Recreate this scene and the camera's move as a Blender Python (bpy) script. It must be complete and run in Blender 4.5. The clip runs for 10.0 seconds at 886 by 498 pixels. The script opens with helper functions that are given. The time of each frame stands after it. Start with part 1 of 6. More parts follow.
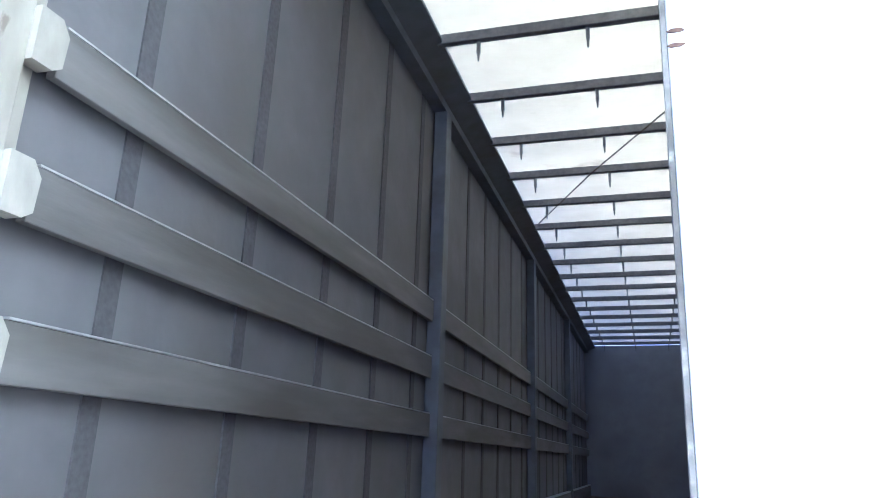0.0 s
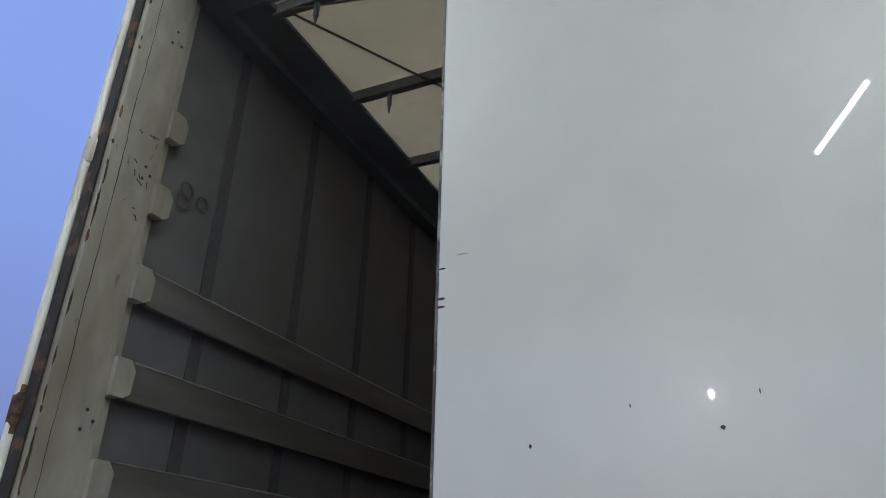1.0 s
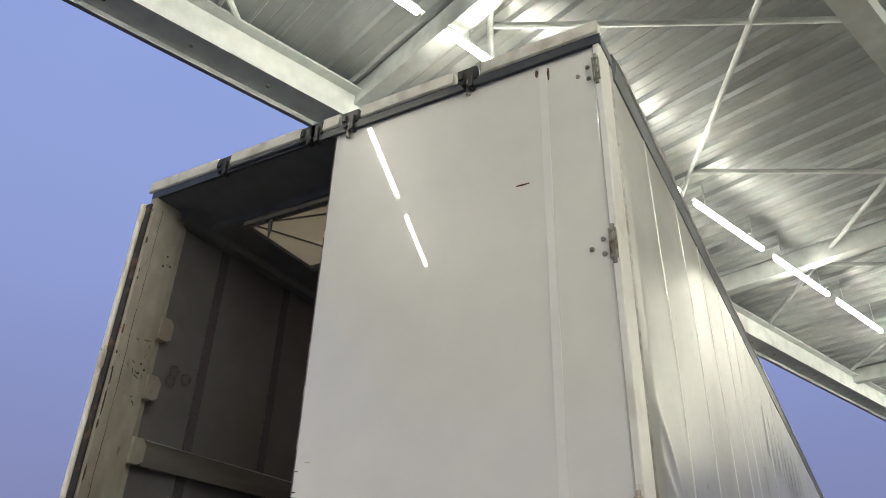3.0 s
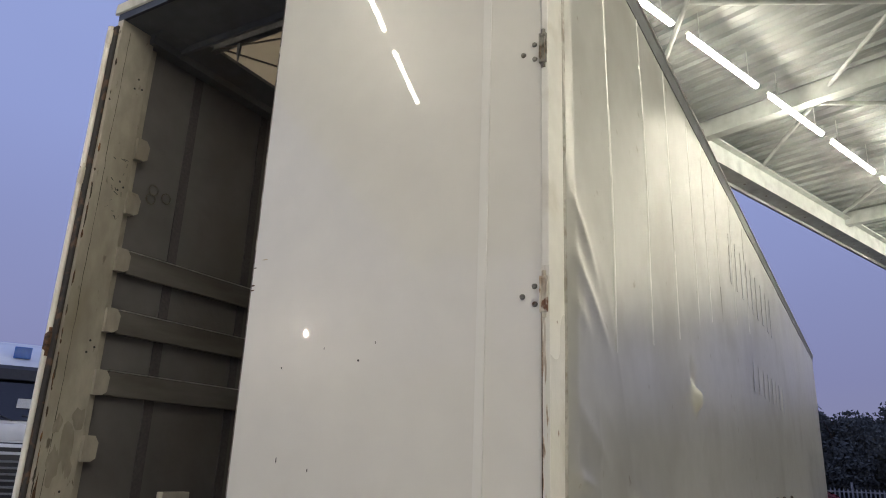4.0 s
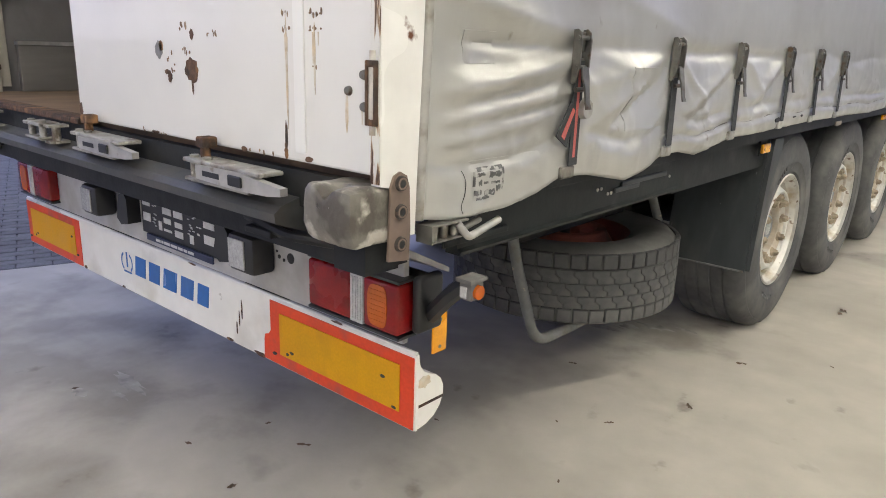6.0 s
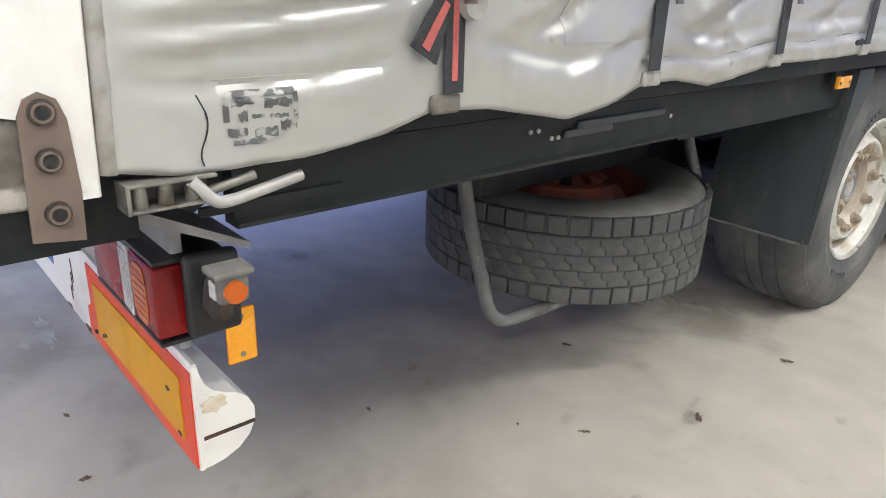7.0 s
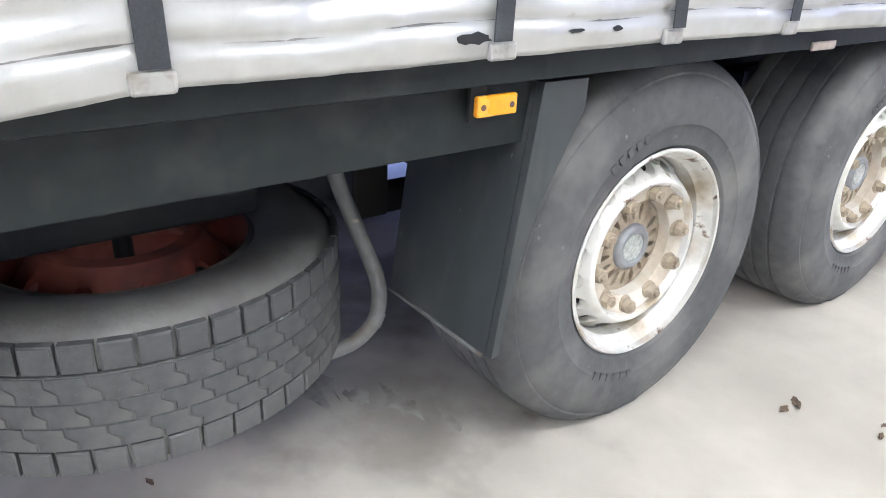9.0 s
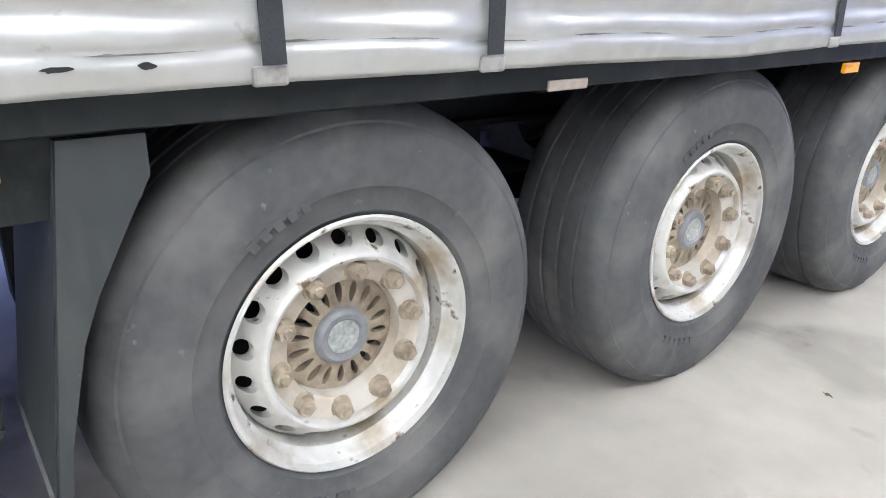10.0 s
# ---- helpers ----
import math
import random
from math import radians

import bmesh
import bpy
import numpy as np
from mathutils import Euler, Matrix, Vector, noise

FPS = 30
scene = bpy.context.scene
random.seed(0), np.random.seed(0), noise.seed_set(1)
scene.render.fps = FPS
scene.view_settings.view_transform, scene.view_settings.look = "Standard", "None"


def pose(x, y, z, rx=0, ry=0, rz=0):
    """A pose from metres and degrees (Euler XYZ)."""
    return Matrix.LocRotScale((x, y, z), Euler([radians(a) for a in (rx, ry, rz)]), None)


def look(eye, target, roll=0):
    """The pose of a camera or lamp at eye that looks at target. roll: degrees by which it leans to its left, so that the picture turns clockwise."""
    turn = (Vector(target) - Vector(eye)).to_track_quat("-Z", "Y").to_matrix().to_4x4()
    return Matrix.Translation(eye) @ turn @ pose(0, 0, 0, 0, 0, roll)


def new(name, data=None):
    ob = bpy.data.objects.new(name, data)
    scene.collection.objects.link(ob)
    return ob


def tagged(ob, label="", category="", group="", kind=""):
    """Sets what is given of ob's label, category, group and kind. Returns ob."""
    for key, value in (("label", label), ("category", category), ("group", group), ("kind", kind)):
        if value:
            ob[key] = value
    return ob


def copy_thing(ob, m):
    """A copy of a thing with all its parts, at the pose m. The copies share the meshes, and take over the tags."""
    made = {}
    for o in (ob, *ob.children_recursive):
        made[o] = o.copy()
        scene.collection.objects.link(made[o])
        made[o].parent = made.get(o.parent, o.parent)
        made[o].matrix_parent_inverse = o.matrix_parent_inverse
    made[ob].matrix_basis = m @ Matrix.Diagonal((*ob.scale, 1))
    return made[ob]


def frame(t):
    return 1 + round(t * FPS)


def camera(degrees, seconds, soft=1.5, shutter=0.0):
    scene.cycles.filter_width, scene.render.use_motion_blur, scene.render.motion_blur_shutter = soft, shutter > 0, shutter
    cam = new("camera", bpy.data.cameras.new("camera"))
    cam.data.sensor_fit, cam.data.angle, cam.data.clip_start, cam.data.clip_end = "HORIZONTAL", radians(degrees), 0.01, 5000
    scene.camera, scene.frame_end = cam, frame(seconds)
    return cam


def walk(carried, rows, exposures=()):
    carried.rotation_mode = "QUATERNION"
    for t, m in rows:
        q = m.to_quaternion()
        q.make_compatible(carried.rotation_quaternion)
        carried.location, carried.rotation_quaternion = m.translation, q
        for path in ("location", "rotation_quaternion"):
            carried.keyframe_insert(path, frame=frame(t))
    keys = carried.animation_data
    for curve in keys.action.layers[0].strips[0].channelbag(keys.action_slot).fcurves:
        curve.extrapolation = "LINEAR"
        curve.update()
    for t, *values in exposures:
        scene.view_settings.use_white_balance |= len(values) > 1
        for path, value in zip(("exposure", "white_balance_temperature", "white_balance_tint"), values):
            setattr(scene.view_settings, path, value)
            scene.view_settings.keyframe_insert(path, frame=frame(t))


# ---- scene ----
cam = camera(64.1, 10.0, soft=1.0)
PATH = [
    (0, (-0.063, -0.785, 1.755), (-0.605, 1.055, 2.32), 1.8),
    (0.5, (0.267, -1.041, 1.677), (-0.389, 0.661, 2.498), 1.1),
    (1, (0.621, -1.368, 1.658), (-0.135, 0.269, 2.524), 1.5),
    (1.5, (0.979, -1.603, 1.756), (0.164, 0.012, 2.608), 2.1),
    (2, (1.379, -1.782, 1.817), (0.541, -0.236, 2.77), 2.1),
    (2.2, (1.491, -1.89, 1.814), (0.649, -0.36, 2.789), 2.2),
    (3.3, (1.899, -2.097, 1.76), (1.002, -0.589, 2.719), 2.2),
    (3.5, (1.961, -2.079, 1.707), (1.045, -0.532, 2.585), 2.0),
    (4, (2.086, -2.017, 1.581), (1.106, -0.376, 2.169), 2.3),
    (4.5, (2.117, -1.871, 1.485), (1.099, -0.162, 1.693), 1.8),
    (5, (2.14, -1.601, 1.428), (1.101, 0.101, 1.272), 1.8),
    (5.5, (2.203, -1.251, 1.405), (1.134, 0.373, 0.936), 2.0),
    (5.7, (2.224, -1.121, 1.403), (1.079, 0.442, 0.903), 2.1),
    (6.8, (2.15, -0.296, 1.282), (0.765, 0.967, 0.584), 2.3),
    (7, (2.17, -0.139, 1.293), (0.772, 1.089, 0.558), 2.3),
    (7.5, (2.172, 0.256, 1.304), (0.743, 1.403, 0.503), 2.1),
    (8, (2.164, 0.656, 1.306), (0.712, 1.769, 0.497), 2.1),
    (8.5, (2.273, 1.083, 1.321), (0.812, 2.185, 0.515), 2.2),
    (9, (2.244, 1.502, 1.299), (0.795, 2.607, 0.474), 2.5),
    (9.5, (2.289, 1.907, 1.295), (0.834, 3.014, 0.485), 2.2),
    (10, (2.36, 2.333, 1.269), (0.888, 3.477, 0.545), 1.8),
]
EXPOSURES = [
    (0.0, 3.05, 4800, 4), (0.3, 2.6, 5200, 4), (0.5, 1.05, 5500, 4), (1.0, 0.14, 5700, 2), (1.5, 0.11, 5900, 3), (2.0, 0.07, 6200, 4), (3.5, 0.12, 6900, 6),
    (4.0, 0.12, 7000, 7), (4.5, 0.22, 7000, 7), (5.0, 0.30, 7100, 8), (5.5, 0.80, 6850, 9), (7.0, 1.42, 6050, 12), (7.5, 1.70, 5800, 12), (8.5, 2.10, 5650, 14), (10.0, 1.75, 5600, 14),
]
walk(cam, [(t, look(eye, aim, roll)) for t, eye, aim, roll in PATH], EXPOSURES)

# ---- world and large lights ----
world = bpy.data.worlds.new("dusk_sky")
scene.world = world
world.use_nodes = True
wn, wl = world.node_tree.nodes, world.node_tree.links
wn.clear()
w_out = wn.new("ShaderNodeOutputWorld")
w_bg = wn.new("ShaderNodeBackground")
w_co = wn.new("ShaderNodeTexCoord")
w_sep = wn.new("ShaderNodeSeparateXYZ")
w_ramp = wn.new("ShaderNodeValToRGB")
w_noise = wn.new("ShaderNodeTexNoise")
w_mix = wn.new("ShaderNodeMixRGB")
wl.new(w_co.outputs["Generated"], w_sep.inputs[0])
wl.new(w_sep.outputs["Z"], w_ramp.inputs[0])
wl.new(w_co.outputs["Generated"], w_noise.inputs["Vector"])
w_noise.inputs["Scale"].default_value = 2.2
w_noise.inputs["Detail"].default_value = 3.0
w_mix.blend_type = "OVERLAY"
w_mix.inputs[0].default_value = 0.10
wl.new(w_ramp.outputs[0], w_mix.inputs[1])
wl.new(w_noise.outputs["Fac"], w_mix.inputs[2])
wl.new(w_mix.outputs[0], w_bg.inputs["Color"])
wl.new(w_bg.outputs[0], w_out.inputs["Surface"])
cr = w_ramp.color_ramp
cr.elements[0].position, cr.elements[0].color = 0.0, (0.215, 0.225, 0.36, 1)
cr.elements[1].position, cr.elements[1].color = 0.9, (0.27, 0.36, 0.74, 1)
el = cr.elements.new(0.12)
el.color = (0.205, 0.225, 0.44, 1)
el = cr.elements.new(0.4)
el.color = (0.25, 0.31, 0.64, 1)
SKY = 1.0
w_bg.inputs["Strength"].default_value = SKY
LAMP = 84.0


# ---- materials ----
def mat(name, base, rough=0.6, metal=0.0, grain=(40.0, 0.12), stain=None, stain2=None, bump=None, bump2=None, coat=0.0,
        spec=0.5, vary=0.0, through_light=0.0, emit=None, stretch=None, rough_var=0.1):
    """A procedural surface. grain: scale, amount. stain: scale, colour, low, high. bump: scale, metres."""
    m = bpy.data.materials.new(name)
    m.use_nodes = True
    n, l = m.node_tree.nodes, m.node_tree.links
    b = n["Principled BSDF"]
    co = n.new("ShaderNodeTexCoord").outputs["Object"]
    if stretch:
        mp = n.new("ShaderNodeMapping")
        mp.inputs["Scale"].default_value = stretch
        l.new(co, mp.inputs["Vector"])
        co = mp.outputs[0]

    def noise_of(scale, detail=5.0):
        t = n.new("ShaderNodeTexNoise")
        t.inputs["Scale"].default_value, t.inputs["Detail"].default_value = scale, detail
        l.new(co, t.inputs["Vector"])
        return t.outputs["Fac"]

    def mixed(kind, fac, a, c):
        x = n.new("ShaderNodeMixRGB")
        x.blend_type = kind
        for k, v in ((0, fac), (1, a), (2, c)):
            if isinstance(v, (int, float)):
                x.inputs[k].default_value = v
            elif isinstance(v, tuple):
                x.inputs[k].default_value = (*v[:3], 1)
            else:
                l.new(v, x.inputs[k])
        return x.outputs[0]

    def span(fac, lo, hi, a=0.0, c=1.0):
        r = n.new("ShaderNodeMapRange")
        l.new(fac, r.inputs[0])
        for k, v in enumerate((lo, hi, a, c)):
            r.inputs[k + 1].default_value = v
        return r.outputs[0]

    g1 = noise_of(grain[0])
    lum = span(g1, 0.25, 0.75, 1 - grain[1], 1 + grain[1])
    col = mixed("MULTIPLY", 1.0, tuple(base), lum)
    g2 = noise_of(grain[0] * 0.07, 3.0)
    col = mixed("MULTIPLY", 1.0, col, span(g2, 0.3, 0.7, 1 - grain[1] * 0.7, 1 + grain[1] * 0.7))
    for st in (stain, stain2):
        if st:
            col = mixed("MIX", span(noise_of(st[0], 6.0), st[2], st[3]), col, tuple(st[1]))
    if vary:
        rnd = n.new("ShaderNodeObjectInfo").outputs["Random"]
        col = mixed("MULTIPLY", 1.0, col, span(rnd, 0, 1, 1 - vary, 1 + vary))
    l.new(col, b.inputs["Base Color"])
    l.new(span(g2, 0.3, 0.7, max(rough - rough_var, 0.02), min(rough + rough_var, 1)), b.inputs["Roughness"])
    b.inputs["Metallic"].default_value = metal
    b.inputs["Specular IOR Level"].default_value = spec
    b.inputs["Coat Weight"].default_value = coat
    b.inputs["Coat Roughness"].default_value = 0.011
    if emit:
        b.inputs["Emission Color"].default_value = (*emit[0], 1)
        b.inputs["Emission Strength"].default_value = emit[1]
    last = None
    for bp in (bump, bump2):
        if bp:
            k = n.new("ShaderNodeBump")
            k.inputs["Distance"].default_value = bp[1]
            k.inputs["Strength"].default_value = 1.0
            l.new(noise_of(bp[0]), k.inputs["Height"])
            if last:
                l.new(last, k.inputs["Normal"])
            last = k.outputs[0]
    if last:
        l.new(last, b.inputs["Normal"])
    if through_light:
        t = n.new("ShaderNodeBsdfTranslucent")
        l.new(col, t.inputs["Color"])
        x = n.new("ShaderNodeMixShader")
        x.inputs[0].default_value = through_light
        l.new(b.outputs[0], x.inputs[1])
        l.new(t.outputs[0], x.inputs[2])
        l.new(x.outputs[0], n["Material Output"].inputs["Surface"])
    return m


RUST = (0.16, 0.065, 0.03)
M_door = mat("white_door_paint", (0.81, 0.795, 0.76), 0.28, grain=(6.0, 0.03), bump=(1.3, 0.00015), coat=1.0, rough_var=0.0)
M_white = mat("white_painted_steel", (0.70, 0.67, 0.60), 0.35, grain=(18.0, 0.08), stain=(9.0, RUST, 0.63, 0.70), stain2=(3.0, (0.42, 0.38, 0.30), 0.52, 0.72), bump=(60.0, 0.001))
M_postwhite = mat("white_corner_post", (0.84, 0.83, 0.80), 0.3, grain=(14.0, 0.05), stain=(11.0, RUST, 0.71, 0.75), stain2=(3.0, (0.58, 0.55, 0.48), 0.56, 0.74), bump=(60.0, 0.0008))
M_hinge = mat("flaking_hinge", (0.62, 0.59, 0.52), 0.45, grain=(20.0, 0.1), stain=(26.0, RUST, 0.52, 0.60), stain2=(9.0, (0.30, 0.20, 0.12), 0.50, 0.66), bump=(60.0, 0.001))
M_seal = mat("perished_rubber_seal", (0.030, 0.026, 0.024), 0.7, grain=(30.0, 0.2), stain=(16.0, (0.11, 0.065, 0.04), 0.54, 0.64), bump=(50.0, 0.002))
M_speck = mat("rust_speck", (0.19, 0.12, 0.07), 0.7, grain=(60.0, 0.3), stain=(40.0, (0.36, 0.27, 0.17), 0.5, 0.62))
M_strip = mat("white_strip_paint", (0.825, 0.818, 0.795), 0.35, grain=(6.0, 0.03), bump=(30.0, 0.0003))
M_post = mat("scuffed_cream_post", (0.41, 0.385, 0.34), 0.5, grain=(22.0, 0.16), stain=(24.0, (0.14, 0.12, 0.10), 0.66, 0.73), stain2=(2.6, (0.26, 0.235, 0.195), 0.48, 0.66), bump=(40.0, 0.002), stretch=(1, 1, 0.45))
M_rust = mat("rusted_steel", (0.105, 0.058, 0.036), 0.85, grain=(70.0, 0.4), stain=(25.0, (0.045, 0.03, 0.022), 0.5, 0.62), stain2=(11.0, (0.30, 0.15, 0.06), 0.58, 0.68), bump=(90.0, 0.003))
M_streak = mat("rust_streak", (0.60, 0.49, 0.34), 0.6, grain=(40.0, 0.3), stain=(30.0, (0.66, 0.60, 0.50), 0.45, 0.6))
M_silver = mat("silver_curtain_vinyl", (0.52, 0.52, 0.50), 0.35, metal=0.46, grain=(9.0, 0.05), stain=(1.7, (0.42, 0.415, 0.39), 0.50, 0.74), stain2=(13.0, (0.27, 0.245, 0.20), 0.68, 0.78), bump=(3.0, 0.0012), bump2=(450.0, 0.00012), rough_var=0.05)
M_seam = mat("welded_seam", (0.88, 0.88, 0.85), 0.35, metal=0.15, grain=(20.0, 0.05), stain=(5.0, (0.5, 0.5, 0.47), 0.5, 0.7))
M_hook = mat("pale_hem_hook", (0.42, 0.41, 0.385), 0.45, metal=0.2, grain=(30.0, 0.12), stain=(20.0, (0.26, 0.24, 0.20), 0.5, 0.66))
M_print = mat("worn_dark_print", (0.10, 0.10, 0.10), 0.5, grain=(60.0, 0.3), stain=(55.0, (0.42, 0.42, 0.40), 0.52, 0.60))
M_seamline = mat("hem_crease_shadow", (0.17, 0.165, 0.15), 0.6, grain=(20.0, 0.2), stain=(6.0, (0.42, 0.42, 0.40), 0.47, 0.60))
M_inner = mat("dark_curtain_inside", (0.158, 0.153, 0.162), 0.7, grain=(5.0, 0.14), stain=(1.6, (0.135, 0.126, 0.122), 0.5, 0.72), bump=(1.6, 0.03))
M_strapin = mat("inside_webbing", (0.100, 0.098, 0.105), 0.85, grain=(60.0, 0.2))
M_lath = mat("worn_lath", (0.155, 0.148, 0.145), 0.55, grain=(20.0, 0.18), stain=(6.0, (0.105, 0.098, 0.09), 0.5, 0.68), bump=(30.0, 0.002), stretch=(1, 0.15, 1))
M_lathtop = mat("bare_aluminium_edge", (0.55, 0.55, 0.55), 0.4, metal=0.6, grain=(30.0, 0.2))
M_rail = mat("dark_roof_rail", (0.15, 0.16, 0.175), 0.5, metal=0.2, grain=(10.0, 0.15), stain=(4.0, (0.13, 0.13, 0.13), 0.55, 0.7), bump=(25.0, 0.001))
M_roof = mat("translucent_roof_sheet", (0.31, 0.262, 0.20), 0.6, grain=(4.0, 0.08), stain=(2.4, (0.20, 0.16, 0.12), 0.64, 0.74), bump=(2.0, 0.02), through_light=0.36)
M_bow = mat("roof_bow_steel", (0.16, 0.16, 0.165), 0.55, metal=0.3, grain=(30.0, 0.2), bump=(50.0, 0.001))
M_cable = mat("roof_cable", (0.12, 0.10, 0.09), 0.7)
M_bulkhead = mat("grey_bulkhead", (0.27, 0.28, 0.30), 0.6, grain=(6.0, 0.1), stain=(1.5, (0.20, 0.20, 0.21), 0.5, 0.7), bump=(4.0, 0.004))
M_bolt = mat("dark_socket_bolt", (0.075, 0.065, 0.058), 0.5, metal=0.5, grain=(60.0, 0.25), stain=(40.0, (0.16, 0.11, 0.08), 0.55, 0.66))
M_strip_blue = mat("dark_blue_strip", (0.02, 0.03, 0.075), 0.5, grain=(40.0, 0.15))
M_deckwood = mat("worn_plywood_deck", (0.17, 0.115, 0.075), 0.75, grain=(14.0, 0.25), stain=(5.0, (0.09, 0.065, 0.05), 0.48, 0.65), bump=(40.0, 0.002), stretch=(1, 0.25, 1))
M_black = mat("black_chassis_paint", (0.016, 0.018, 0.020), 0.65, spec=0.3, grain=(25.0, 0.3), stain=(5.0, (0.028, 0.026, 0.023), 0.5, 0.7), bump=(50.0, 0.001))
M_rave = mat("dark_green_side_beam", (0.012, 0.016, 0.016), 0.55, spec=0.35, grain=(20.0, 0.25), stain=(7.0, (0.034, 0.036, 0.034), 0.55, 0.72), bump=(40.0, 0.0008))
M_flap = mat("grey_plastic_mudguard", (0.040, 0.046, 0.048), 0.45, grain=(18.0, 0.15), stain=(9.0, (0.065, 0.068, 0.066), 0.56, 0.72), stain2=(45.0, (0.30, 0.31, 0.31), 0.72, 0.78), bump=(30.0, 0.001), stretch=(1, 1, 0.35))
M_tyre = mat("dusty_tyre_rubber", (0.088, 0.089, 0.090), 0.75, grain=(30.0, 0.16), stain=(4.5, (0.17, 0.165, 0.155), 0.48, 0.70), stain2=(26.0, (0.20, 0.20, 0.195), 0.70, 0.78), bump=(80.0, 0.0008))
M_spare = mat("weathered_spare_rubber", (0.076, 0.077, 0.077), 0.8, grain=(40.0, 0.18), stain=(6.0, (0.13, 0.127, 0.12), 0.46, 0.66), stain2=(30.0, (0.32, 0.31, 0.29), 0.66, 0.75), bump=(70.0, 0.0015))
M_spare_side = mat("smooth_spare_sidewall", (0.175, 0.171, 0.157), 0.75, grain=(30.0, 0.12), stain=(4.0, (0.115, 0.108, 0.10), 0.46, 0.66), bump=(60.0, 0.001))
M_rim = mat("dirty_white_rim", (0.66, 0.65, 0.61), 0.42, metal=0.25, grain=(25.0, 0.12), stain=(7.0, (0.40, 0.33, 0.23), 0.52, 0.70), stain2=(24.0, (0.16, 0.10, 0.06), 0.62, 0.70), bump=(60.0, 0.001))
M_disc = mat("dusty_wheel_disc", (0.50, 0.44, 0.35), 0.65, grain=(30.0, 0.15), stain=(10.0, (0.60, 0.57, 0.51), 0.46, 0.62), bump=(50.0, 0.001))
M_hub = mat("dusty_tan_hub", (0.36, 0.30, 0.22), 0.85, grain=(40.0, 0.2), stain=(16.0, (0.22, 0.17, 0.12), 0.5, 0.65), bump=(80.0, 0.002))
M_cap = mat("grey_hub_cap", (0.26, 0.27, 0.28), 0.4, metal=0.3, grain=(40.0, 0.15))
M_logo_grey = mat("cap_badge", (0.42, 0.44, 0.42), 0.45, metal=0.3, grain=(90.0, 0.35))
M_redrim = mat("red_primer_rim", (0.30, 0.085, 0.06), 0.6, grain=(20.0, 0.2), stain=(8.0, (0.17, 0.06, 0.045), 0.52, 0.68), bump=(40.0, 0.001))
M_tube = mat("grey_painted_tube", (0.165, 0.168, 0.165), 0.6, grain=(30.0, 0.18), stain=(9.0, (0.13, 0.11, 0.09), 0.55, 0.68), stain2=(20.0, (0.42, 0.36, 0.28), 0.68, 0.74), bump=(60.0, 0.001))
M_galv = mat("worn_galvanised_steel", (0.27, 0.26, 0.235), 0.42, metal=0.6, grain=(35.0, 0.25), stain=(16.0, (0.09, 0.07, 0.05), 0.56, 0.68), bump=(60.0, 0.001))
M_castal = mat("bright_zinc_lever", (0.46, 0.45, 0.43), 0.36, metal=0.5, grain=(40.0, 0.12), stain=(18.0, (0.24, 0.2, 0.15), 0.62, 0.7))
M_bracket = mat("brown_primed_bracket", (0.185, 0.135, 0.108), 0.6, grain=(30.0, 0.15), stain=(12.0, (0.50, 0.42, 0.30), 0.64, 0.70), bump=(50.0, 0.001))
M_ledge = mat("grey_rear_ledge", (0.055, 0.057, 0.058), 0.5, grain=(25.0, 0.2), stain=(7.0, (0.07, 0.065, 0.06), 0.5, 0.66), bump=(40.0, 0.001))
M_lightbar = mat("pale_grey_light_panel", (0.45, 0.445, 0.435), 0.45, grain=(20.0, 0.12), stain=(6.0, (0.33, 0.31, 0.28), 0.5, 0.7), bump=(40.0, 0.001))
M_bumper = mat("white_bumper_paint", (0.80, 0.785, 0.745), 0.35, grain=(12.0, 0.06), stain=(13.0, (0.20, 0.15, 0.10), 0.70, 0.75), stain2=(4.0, (0.58, 0.55, 0.49), 0.52, 0.7), bump=(30.0, 0.001))
M_redtape = mat("red_retroreflective", (0.66, 0.062, 0.022), 0.4, spec=0.3, grain=(90.0, 0.08), stain=(12.0, (0.42, 0.07, 0.05), 0.55, 0.7))
M_yeltape = mat("amber_retroreflective", (0.62, 0.31, 0.004), 0.45, spec=0.25, grain=(140.0, 0.08), stain=(10.0, (0.52, 0.27, 0.01), 0.55, 0.75))
M_blue = mat("blue_letter_film", (0.02, 0.13, 0.42), 0.35, grain=(40.0, 0.1))
M_redlens = mat("red_lens", (0.26, 0.008, 0.008), 0.22, spec=0.3, grain=(120.0, 0.12), stain=(7.0, (0.17, 0.008, 0.008), 0.48, 0.64), bump=(160.0, 0.0005), coat=0.15)
M_amberlens = mat("amber_lens", (0.50, 0.10, 0.006), 0.2, spec=0.3, grain=(120.0, 0.08), bump=(160.0, 0.0005), coat=0.2)
M_clearlens = mat("clear_lens", (0.50, 0.50, 0.49), 0.12, grain=(120.0, 0.2), bump=(200.0, 0.002), coat=0.6)
M_amber = mat("bright_amber_reflector", (0.85, 0.36, 0.01), 0.25, grain=(150.0, 0.08), coat=0.4)
M_blackplastic = mat("black_plastic", (0.016, 0.017, 0.018), 0.45, grain=(40.0, 0.2))
M_rubber = mat("scuffed_grey_buffer", (0.20, 0.185, 0.16), 0.5, grain=(18.0, 0.25), stain=(11.0, (0.085, 0.075, 0.062), 0.47, 0.58), stain2=(15.0, (0.46, 0.43, 0.38), 0.58, 0.66), bump=(40.0, 0.003))
M_plateink = mat("plate_holder_white", (0.62, 0.62, 0.60), 0.5, grain=(50.0, 0.15))
M_web = mat("black_webbing", (0.035, 0.038, 0.042), 0.8, grain=(200.0, 0.25), bump=(400.0, 0.0006))
